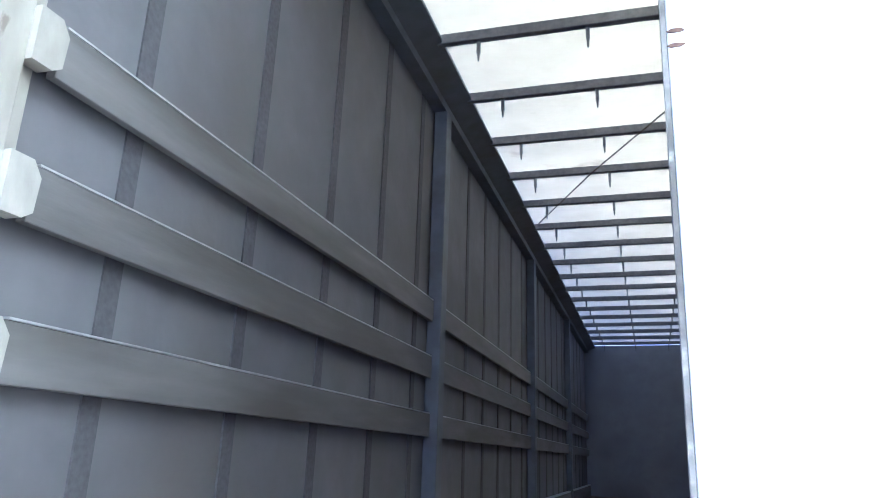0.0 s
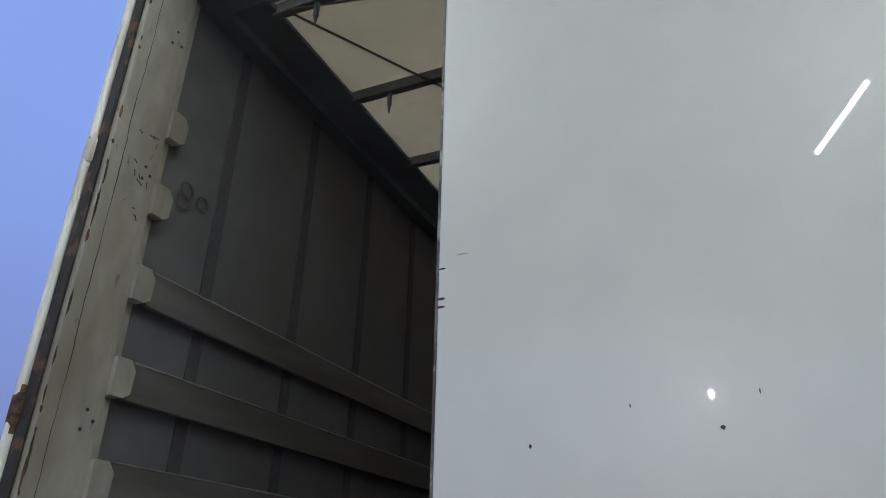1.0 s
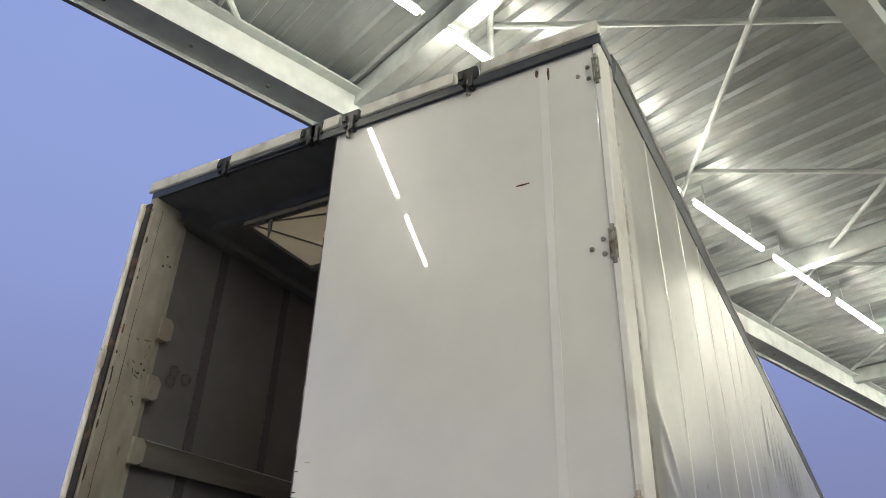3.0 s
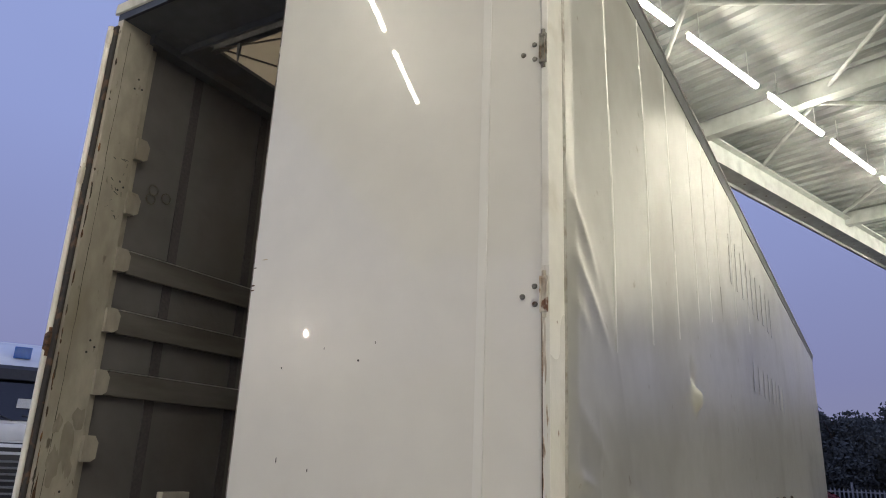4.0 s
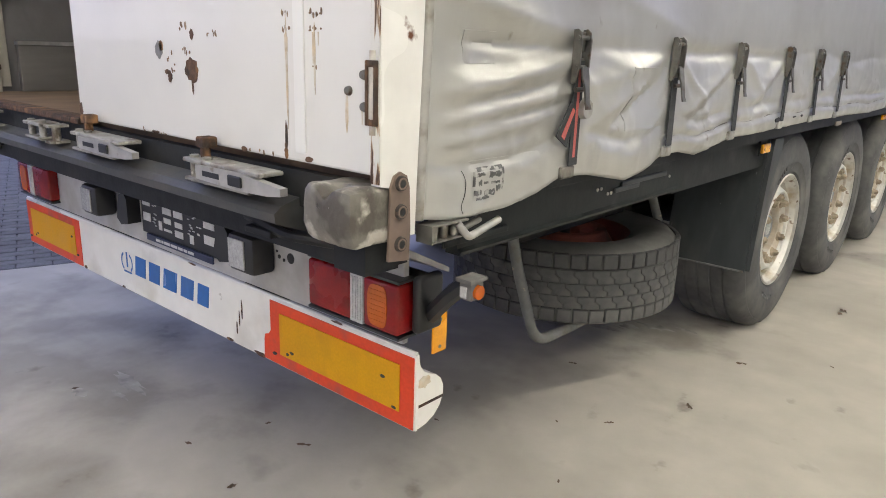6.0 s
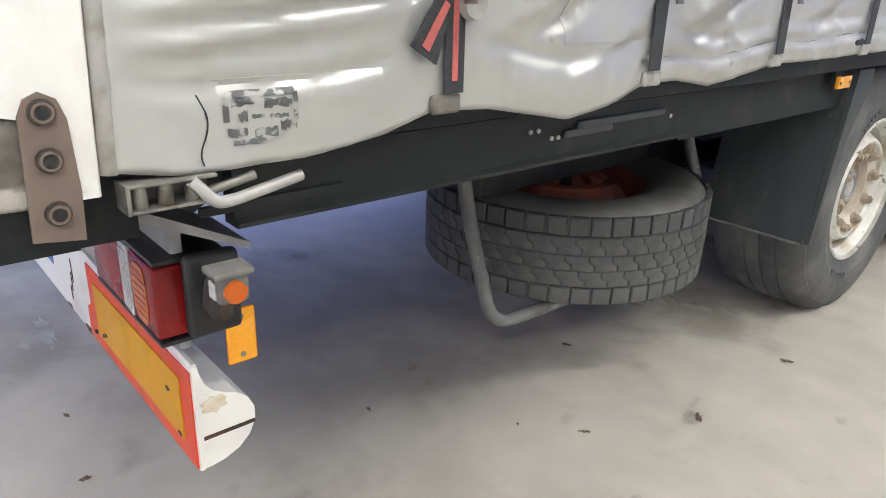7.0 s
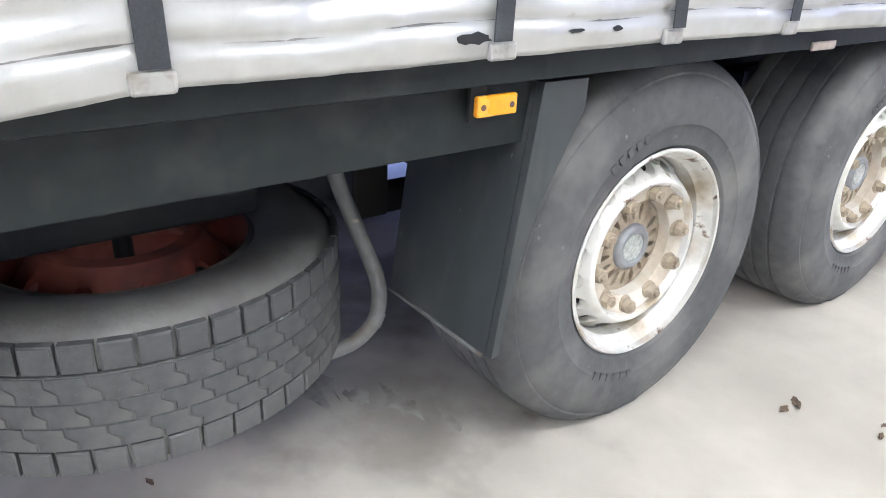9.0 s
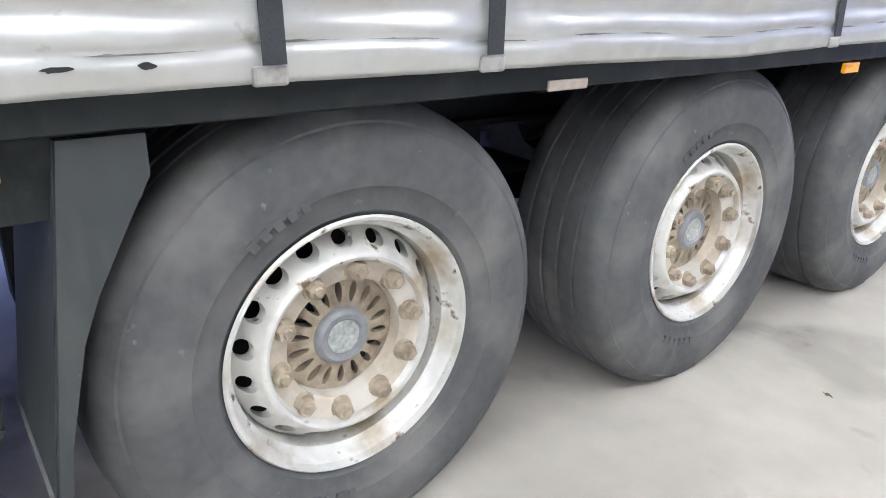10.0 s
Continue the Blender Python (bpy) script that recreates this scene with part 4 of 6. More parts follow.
for k, (cx, cz, rx, rz, mm) in enumerate((
        (0.479, 1.352, 0.017, 0.020, M_galv), (0.490, 1.362, 0.010, 0.012, M_rust), (0.627, 1.310, 0.028, 0.030, M_rust), (0.628, 1.275, 0.004, 0.02, M_rust),
        (0.525, 1.290, 0.010, 0.014, M_rust), (0.513, 1.300, 0.012, 0.006, M_rust), (0.635, 1.390, 0.008, 0.012, M_rust),
        
        (0.994, 1.32, 0.003, 0.10, M_streak), (1.083, 1.35, 0.003, 0.06, M_streak),
        (1.177, 1.255, 0.004, 0.035, M_streak), (0.987, 1.19, 0.004, 0.03, M_rust), (0.985, 1.155, 0.006, 0.012, M_rust), (1.06, 1.15, 0.012, 0.006, M_rust),
        (0.21, 1.58, 0.002, 0.010, M_graffiti), (0.36, 1.55, 0.002, 0.006, M_graffiti), (0.39, 1.98, 0.0012, 0.004, M_graffiti), (0.62, 1.99, 0.0012, 0.005, M_graffiti),
        (0.935, 3.33, 0.030, 0.004, M_rust), (0.19, 1.915, 0.003, 0.004, M_graffiti), (0.55, 1.93, 0.004, 0.004, M_graffiti), (-0.012, 2.255, 0.010, 0.003, M_rust), (-0.012, 2.235, 0.010, 0.003, M_rust),
        (-0.012, 2.33, 0.009, 0.002, M_rust), (0.04, 2.36, 0.014, 0.002, M_streak), (1.01, 3.86, 0.008, 0.02, M_rust), (1.06, 3.84, 0.005, 0.035, M_rust), (-0.010, 1.17, 0.010, 0.02, M_rust),
        (0.43, 1.145, 0.02, 0.004, M_rust), (0.83, 1.146, 0.01, 0.006, M_rust))):
    yy = -0.0046 if 1.015 < cx < 1.058 else -0.0006
    part("rust_spot", prismm(blob_poly(cx, cz, rx, rz, 40 + k, 18, 0.2), "y", yy - 0.0005, yy + 0.0012), mm, door)

rg = random.Random(77)
for cx, cz, wx, wz, count in ((0.993, 1.435, 0.012, 0.003, 6), (0.993, 1.405, 0.012, 0.003, 5), (1.09, 1.435, 0.022, 0.004, 8), (1.088, 1.405, 0.018, 0.003, 7), (1.085, 1.335, 0.012, 0.002, 3), (0.60, 1.408, 0.022, 0.006, 8), (0.72, 1.395, 0.020, 0.006, 7),
                              (0.52, 1.325, 0.030, 0.025, 9), (0.61, 1.355, 0.030, 0.010, 6), (0.985, 1.16, 0.006, 0.012, 4), (0.90, 1.146, 0.05, 0.004, 5), (0.40, 1.146, 0.10, 0.004, 6)):
    for k in range(count):
        x, z = cx + rg.uniform(-wx, wx), cz + rg.uniform(-wz, wz)
        part("rust_spot", prismm(blob_poly(x, z, rg.uniform(0.0012, 0.0035), rg.uniform(0.002, 0.006), 300 + k, 8, 0.4), "y", -0.0008, 0.0006), M_speck, door)
for cx, cz, h in ((0.990, 1.395, 0.05), (0.997, 1.39, 0.03), (1.078, 1.40, 0.06), (1.095, 1.40, 0.025), (1.178, 1.27, 0.05), (1.219, 1.265, 0.03)):
    part("rust_streak", prismm([(cx - 0.0015, cz), (cx + 0.0015, cz), (cx + 0.0006, cz - h), (cx - 0.0006, cz - h)], "y", -0.0007, 0.0006), M_streak, door)
header = part("rear_header", boxm(-1.286, 0.0, 3.912, 1.286, 0.365, 3.965, bevel=0.004), M_rail, trailer, "dark rear header beam")
part("header_lip", boxm(-1.29, -0.018, 3.90, 1.29, -0.001, 3.945), M_lip, header)
part("lip_rod", cylm((-0.70, -0.027, 3.922), (-0.20, -0.027, 3.922), 0.008, seg=10), M_rail, header, smooth=True)
part("header_back", boxm(-1.2, 0.345, 3.87, 1.2, 0.364, 3.911), M_rail, header)
for xa, xb in ((-1.318, -0.80), (-0.705, -0.235), (-0.095, 0.0), (0.13, 0.625), (0.765, 1.285)):
    bm = bmesh.new()
    prism_in(bm, [(-0.028, 3.952), (-0.020, 3.945), (0.02, 3.968), (0.02, 4.015), (-0.024, 4.015)], "x", xa, xb)
    part("gutter_cover", bm, M_cover, header, "weathered cream cover strip")
for lx in (-0.752, -0.19, -0.145, 0.065, 0.695):
    bm = cylm((lx - 0.014, -0.040, 3.915), (lx - 0.014, 0.0, 3.915), 0.011, seg=8)
    cyl_in(bm, (lx + 0.020, -0.036, 3.900), (lx + 0.020, 0.0, 3.900), 0.013, seg=8)
    box_in(bm, lx - 0.048, -0.024, 3.935, lx + 0.048, 0.005, 4.008, bevel=0.004)
    box_in(bm, lx - 0.040, -0.034, 3.948, lx - 0.016, -0.020, 3.985, bevel=0.003)
    box_in(bm, lx + 0.010, -0.036, 3.905, lx + 0.030, -0.020, 3.975, bevel=0.003)
    part("roof_latch", bm, M_blackplastic, header)
for lx in (0.06, 0.70):
    part("lock_pin", cylm((lx, -0.016, 3.86), (lx, -0.016, 3.94), 0.010, seg=10), M_galv, door, smooth=True)

# ---- roof ----
roof = bmesh.new()
nx, ny = 14, 160
loops = []
for j in range(ny):
    y = 0.36 + 13.2 * j / (ny - 1)
    loops.append([(-1.2 + 2.4 * i / (nx - 1), y, 4.005 - 0.012 * math.sin(math.pi * (y - 0.42) / 0.66) ** 2 + 0.01 * noise.noise((i * 0.5, y * 1.2, 5))) for i in range(nx)])
ring_strip(roof, loops, closed_u=False)
roof_sheet = part("roof_tarpaulin", roof, M_roof, trailer, "translucent cream sliding roof sheet", smooth=True)
for sx in (-1, 1):
    bm = bmesh.new()
    prism_in(bm, [(sx * 1.290, 3.845), (sx * 1.205, 3.845), (sx * 1.200, 3.89), (sx * 1.06, 3.935), (sx * 1.06, 3.955), (sx * 1.20, 3.99), (sx * 1.29, 3.985), (sx * 1.305, 3.93)], "y", 0.16, 13.62)
    part("roof_rail", bm, M_rail, trailer, "dark extruded roof rail")
    part("rail_trim", boxm(sx * 1.307 - 0.006, 0.16, 3.925, sx * 1.307 + 0.006, 13.62, 3.935), M_lathtop, trailer)
bow = part("roof_bow", boxm(-1.1, -0.022, 3.925, 1.1, 0.022, 3.985, bevel=0.006), M_bow, roof_sheet)
for hx in (-0.86, -0.28, 0.32, 0.88):
    bm = boxm(hx - 0.010, -0.01, 3.845, hx + 0.010, 0.004, 3.93)
    cyl_in(bm, (hx, -0.003, 3.80), (hx, -0.003, 3.85), 0.004, 0.009, seg=6)
    part("hook", bm, M_bow, bow)
bow.location.y = 0.484
for k in range(1, 20):
    again(bow, Matrix.Translation((0, 0.484 + k * 0.6665, 0)))
for pts in (((-1.0, 0.5, 3.93), (-0.3, 1.7, 3.91), (0.15, 2.4, 3.92), (0.75, 3.3, 3.90), (1.05, 4.0, 3.92)), ((1.0, 1.9, 3.92), (0.4, 3.0, 3.90), (-0.4, 4.4, 3.91), (-1.0, 5.6, 3.92)), ((-1.0, 0.46, 3.92), (0.0, 0.66, 3.90), (1.0, 0.95, 3.92))):
    part("roof_cable", tube_in(bmesh.new(), pts, 0.006, 6), M_cable, roof_sheet)

# ---- load space ----
deck = part("deck", boxm(-1.262, 0.06, 1.105, 1.25, 13.55, 1.140), M_deckwood, trailer, "worn brown plywood load deck")
part("sill_plate", boxm(-1.26, -0.008, 1.122, -0.025, 0.058, 1.1415, bevel=0.004), M_rust, deck, "rusty brown steel sill")
for k in range(8):
    part("deck_joint", boxm(-1.25, 1.3 + k * 1.5, 1.1403, 1.24, 1.306 + k * 1.5, 1.1412), M_strapin, deck)
part("front_wall", boxm(-1.286, 13.56, 1.09, 1.286, 13.62, 3.98), M_bulkhead, trailer, "grey bulkhead")
bays = ((0.262, 3.05), (3.20, 6.55), (6.68, 10.0), (10.13, 13.5))
for y in (3.05, 6.55, 10.0):
    part("stanchion", boxm(-1.278, y + 0.01, 1.14, -1.195, y + 0.12, 3.84, bevel=0.006), M_rail, trailer, "dark side stanchion")
for ya, yb in bays:
    for z in (2.50, 2.178, 1.862):
        lath = part("side_lath", boxm(-1.262, ya, z, -1.237, yb, z + 0.122, bevel=0.003), M_lath, trailer, "grey worn side lath")
        part("lath_edge", boxm(-1.264, ya + 0.01, z + 0.1225, -1.236, yb - 0.01, z + 0.1275), M_lathtop, lath)
    b = part("side_board", boxm(-1.255, ya, 1.1405, -1.222, yb, 1.335, bevel=0.004), M_lath, trailer, "grey low side board")
    part("board_cap", boxm(-1.262, ya, 1.336, -1.218, yb, 1.352), M_lathtop, b)
part("board_block", boxm(-1.25, 0.68, 1.353, -1.20, 0.86, 1.395, bevel=0.004), M_cover, trailer)
for z, cy in ((3.02, 0.37), (2.965, 0.36), (3.00, 0.46)):
    bm = bmesh.new()
    tube_in(bm, [(-1.272, cy + 0.03 * math.cos(a), z + 0.03 * math.sin(a)) for a in np.linspace(0, 6.2, 14)], 0.005, 6)
    part("tie_ring", bm, M_buckle, left_side)

# ---- rear lower frame ----
cross = part("rear_crossmember", boxm(-1.20, 0.03, 0.93, 1.20, 0.15, 1.10), M_black, trailer, "black rear cross member")
part("recess_plate", boxm(-1.26, 0.004, 1.045, 1.25, 0.03, 1.121), M_black, cross)
bm = bmesh.new()
prism_in(bm, [(0.03, 1.072), (-0.045, 1.050), (-0.062, 1.036), (-0.060, 1.016), (-0.040, 1.008), (0.19, 0.925), (0.20, 0.945), (0.03, 1.045)], "x", -1.10, 1.02)
ledge = part("rear_ledge", bm, M_ledge, trailer, "grey sloping rear ledge")
panel = part("light_panel", boxm(-1.13, 0.212, 0.695, 1.13, 0.232, 0.915, bevel=0.004), M_lightbar, trailer, "pale grey lamp panel with scuffs")
part("upper_edge", boxm(-1.13, 0.203, 0.905, 1.05, 0.2115, 0.918), M_ledge, panel)
for bx, bz, br in ((0.706, 0.817, 0.015), (0.655, 0.812, 0.006), (0.676, 0.806, 0.005), (0.645, 0.826, 0.004)):
    part("screw_hole", cylm((bx, 0.2105, bz), (bx, 0.2125, bz), br, seg=14), M_blackplastic, panel)


def latch(x0, lever):
    h = part("door_lock", boxm(x0, -0.075, 1.108, x0 + (0.13 if not lever else 0.30), -0.012, 1.118, bevel=0.003), M_lock, trailer, "worn galvanised door lock keeper")
    part("lower_plate", boxm(x0 + 0.004, -0.075, 1.066, x0 + (0.12 if not lever else 0.26), -0.012, 1.074, bevel=0.003), M_lock, h)
    for px in (x0 + 0.02, x0 + (0.105 if not lever else 0.075)):
        part("pin", cylm((px, -0.055, 1.062), (px, -0.055, 1.124), 0.011, seg=10), M_lock, h, smooth=True)
    if lever:
        bm = bmesh.new()
        prism_in(bm, [(x0 + 0.06, 1.076), (x0 + 0.23, 1.072), (x0 + 0.33, 1.076), (x0 + 0.375, 1.082), (x0 + 0.375, 1.098), (x0 + 0.30, 1.104), (x0 + 0.24, 1.112), (x0 + 0.06, 1.108)], "y", -0.078, -0.060)
        part("lever", bm, M_castal, h)
        part("lever_slot", boxm(x0 + 0.09, -0.0795, 1.086, x0 + 0.155, -0.0782, 1.098), M_blackplastic, h)
        part("release", boxm(x0 + 0.195, -0.084, 1.080, x0 + 0.245, -0.0785, 1.104, bevel=0.003), M_blackplastic, h)
        part("lock_rod", cylm((x0 + 0.035, -0.035, 1.10), (x0 + 0.035, -0.035, 1.165), 0.012, seg=10), M_rust, h)
        part("rod_foot", boxm(x0 + 0.018, -0.05, 1.14, x0 + 0.052, -0.012, 1.165, bevel=0.004), M_rust, h)
    else:
        bm = boxm(x0 + 0.16, -0.072, 1.062, x0 + 0.20, -0.014, 1.070)
        box_in(bm, x0 + 0.16, -0.072, 1.110, x0 + 0.20, -0.014, 1.118)
        cyl_in(bm, (x0 + 0.18, -0.045, 1.064), (x0 + 0.18, -0.045, 1.116), 0.013, seg=10)
        part("roller", bm, M_lock, h)


for x0, lv in ((-0.83, False), (-0.28, False), (0.075, True), (0.69, True)):
    latch(x0, lv)
for sx in (-1, 1):
    bm = boxm(sx * 1.213 - 0.072, -0.085, 1.012, sx * 1.213 + 0.066, 0.04, 1.124)
    bmesh.ops.subdivide_edges(bm, edges=bm.edges[:], cuts=11, use_grid_fill=True)
    ctr = Vector((sx * 1.21, -0.0225, 1.068))
    for v in bm.verts:
        d = v.co - ctr
        q = Vector((d.x / 0.069, d.y / 0.0625, d.z / 0.056))
        shrink = 1.0 / max(1.0, (abs(q.x) ** 12 + abs(q.y) ** 12 + abs(q.z) ** 9) ** (1 / 11))
        v.co = ctr + d * shrink * (1.0 + 0.07 * noise.noise(v.co * 16.0 + Vector((0, sx, 0))) + 0.02 * noise.noise(v.co * 60.0))
        # a torn dent in the top edge, and a belly that tucks in below
        if v.co.z > 1.09 and v.co.y < -0.03:
            v.co.z -= 0.026 * max(0.0, 1 - abs(v.co.x - sx * 1.205) / 0.022)
        if v.co.z < 1.05:
            v.co.y += 0.35 * (1.05 - v.co.z) if v.co.y < -0.03 else 0.0
    bf = part("buffer", bm, M_rubber, trailer, "scuffed grey corner buffer, dented on top", smooth=True)
    part("bracket", boxm(sx * 1.21 - 0.04, -0.03, 0.95, sx * 1.21 + 0.05, 0.06, 1.013), M_black, bf)

for sx in (-1, 1):
    rod = part("lock_linkage", tube_in(bmesh.new(), rounded_path([(sx * 0.80, 0.02, 0.985), (sx * 0.98, 0.0, 0.972), (sx * 1.12, 0.03, 0.975)], 0.03), 0.012, 8), M_black, trailer, smooth=True)
    part("linkage_plate", boxm(sx * 0.88 - 0.05, -0.01, 0.955, sx * 0.88 + 0.05, 0.03, 0.972, bevel=0.004), M_black, rod)

# tail lamps
def tail_lamp(sx):
    def xx(a, b):
        return (min(sx * a, sx * b), max(sx * a, sx * b))
    a, b = xx(0.822, 1.150)
    bm = boxm(a, 0.236, 0.725, b, 0.300, 0.862, bevel=0.010)
    box_in(bm, a, 0.176, 0.857, b, 0.238, 0.865, bevel=0.002)
    box_in(bm, a, 0.176, 0.719, b, 0.238, 0.727, bevel=0.002)
    lamp = part("tail_lamp", bm, M_blackplastic, trailer, "rear lamp cluster with red, clear and amber lenses")
    for nm, p, q, mm in (("red_lens", 0.825, 0.9855, M_redlens), ("clear_lens", 0.9865, 1.0305, M_clearlens), ("end_lens", 1.0315, 1.147, M_redlens)):
        c, d = xx(p, q)
        part(nm, boxm(c, 0.174, 0.729, d, 0.240, 0.855, bevel=0.0015 if nm == "clear_lens" else 0.009, seg=3), mm, lamp, smooth=True)
    # the amber flasher set into the red end lens, and the moulded prisms
    am = [(sx * (1.088 + 0.026 * abs(math.cos(k * math.pi / 12)) ** 0.5 * math.copysign(1, math.cos(k * math.pi / 12)) * (1.0 if math.cos(k * math.pi / 12) > 0 else 1.5)), 0.792 + 0.052 * abs(math.sin(k * math.pi / 12)) ** 0.6 * math.copysign(1, math.sin(k * math.pi / 12))) for k in range(24)]
    part("amber_lens", prismm(am, "y", 0.1722, 0.1745), M_amberlens, lamp, "amber flasher lens")
    for k in range(7):
        c, d = xx(1.056, 1.108)
        part("lens_rib", boxm(c, 0.1712, 0.752 + k * 0.0125, d, 0.1725, 0.756 + k * 0.0125, bevel=0.0005), M_amberlens, lamp)
    for p, mm in ((0.995, M_clearlens), (1.004, M_clearlens), (1.013, M_clearlens), (1.022, M_clearlens)):
        c, d = xx(p - 0.003, p + 0.003)
        part("lens_rib", boxm(c, 0.1720, 0.738, d, 0.1745, 0.846, bevel=0.001), mm, lamp)
    c, d = xx(1.035, 1.172)
    bm = bmesh.new()
    prism_in(bm, [(0.125, 0.955), (0.145, 0.965), (0.325, 0.875), (0.325, 0.863)], "x", c, d)
    part("lamp_hood", bm, M_lightbar, lamp)
    c, d = xx(1.150, 1.176)
    part("rubber_block", boxm(c, 0.215, 0.730, d, 0.305, 0.872, bevel=0.012, seg=3), M_blackplastic, lamp, smooth=True)
    # marker lamp on a rubber arm
    bm = bmesh.new()
    tube_in(bm, [(sx * 1.165, 0.270, 0.765), (sx * 1.21, 0.245, 0.805), (sx * 1.265, 0.228, 0.856), (sx * 1.307, 0.222, 0.890)], 0.021, 8)
    part("rubber_arm", bm, M_blackplastic, lamp, smooth=True)
    c, d = xx(1.304, 1.341)
    bm = boxm(c, 0.199, 0.860, d, 0.244, 0.902, bevel=0.008, seg=2)
    box_in(bm, c - 0.004, 0.192, 0.900, d + 0.004, 0.250, 0.911, bevel=0.004)
    part("marker_lamp", bm, M_hood, lamp, "grey rubber outline marker lamp under a small hood", smooth=True)
    c2, d2 = xx(1.312, 1.330)
    part("clear_marker_lens", boxm(c2, 0.1955, 0.867, d2, 0.1995, 0.893, bevel=0.002), M_clearlens, lamp)
    part("marker_lens", cylm((sx * 1.340, 0.220, 0.880), (sx * 1.348, 0.220, 0.880), 0.016, seg=14), M_amberlens, lamp, smooth=True)
    c, d = xx(1.166, 1.171)
    part("tag_strap", boxm(c, 0.255, 0.740, d, 0.300, 0.770), M_blackplastic, lamp)
    part("amber_tag", boxm(c, 0.274, 0.663, d, 0.326, 0.763, bevel=0.004), M_amber, lamp, "bright amber side reflector")
    for z in (0.678, 0.748):
        part("tag_screw", cylm((sx * 1.170, 0.300, z), (sx * 1.1725, 0.300, z), 0.005, seg=8), M_galv, lamp)


tail_lamp(1)
tail_lamp(-1)
for a, b in ((-0.425, -0.305), (0.518, 0.640)):
    rl = part("reversing_lamp", boxm(a, 0.135, 0.762, b, 0.2115, 0.870, bevel=0.014), M_blackplastic, trailer, "black work lamp with a white face", smooth=True)
    part("lamp_face", boxm(a + 0.012, 0.130, 0.775, a + 0.085, 0.136, 0.858, bevel=0.002), M_clearlens, rl)
for a, b in ((-0.215, -0.135), (0.395, 0.475)):
    bm = bmesh.new()
    prism_in(bm, [(a, 0.775), (a + 0.025, 0.86), (b - 0.02, 0.872), (b, 0.85), (b, 0.765), (a + 0.03, 0.755)], "y", 0.165, 0.2115)
    part("plate_light", bm, M_blackplastic, trailer)
plate = part("plate_holder", boxm(-0.10, 0.198, 0.742, 0.388, 0.2115, 0.874, bevel=0.003), M_blackplastic, trailer, "empty black number plate holder")
rg = random.Random(8)
for cx, cz, w, h in ((-0.06, 0.848, 0.05, 0.018), (-0.06, 0.800, 0.05, 0.028), (0.075, 0.842, 0.055, 0.026), (0.075, 0.808, 0.045, 0.018), (0.028, 0.785, 0.020, 0.030), (0.145, 0.842, 0.055, 0.026),
                     (0.145, 0.806, 0.045, 0.018), (0.145, 0.776, 0.05, 0.022), (0.075, 0.776, 0.05, 0.008), (0.222, 0.775, 0.022, 0.028), (0.325, 0.838, 0.06, 0.020), (0.325, 0.792, 0.06, 0.028)):
    part("pale_cell", boxm(cx - w / 2, 0.1962, cz - h / 2, cx + w / 2, 0.1979, cz + h / 2), M_plateink, plate)
for k in range(26):
    cx, cz = rg.choice((-0.01, 0.22, 0.26)) + rg.uniform(-0.018, 0.018), rg.uniform(0.77, 0.86)
    part("pale_bar", boxm(cx - 0.006, 0.1965, cz - 0.0016, cx + 0.006, 0.1979, cz + 0.0016), M_plateink, plate)
strip = part("name_strip", boxm(-0.06, 0.190, 0.722, 0.345, 0.1975, 0.745, bevel=0.002), M_strip_blue, plate, "dark blue strip with small pale marks")
x = 0.005
for k, w in enumerate((0.030, 0.012, 0.036, 0.040, 0.028, 0.020, 0.034)):
    part("pale_bar", boxm(x, 0.1888, 0.729, x + w, 0.1901, 0.738), M_plateink, strip)
    x += w + 0.006

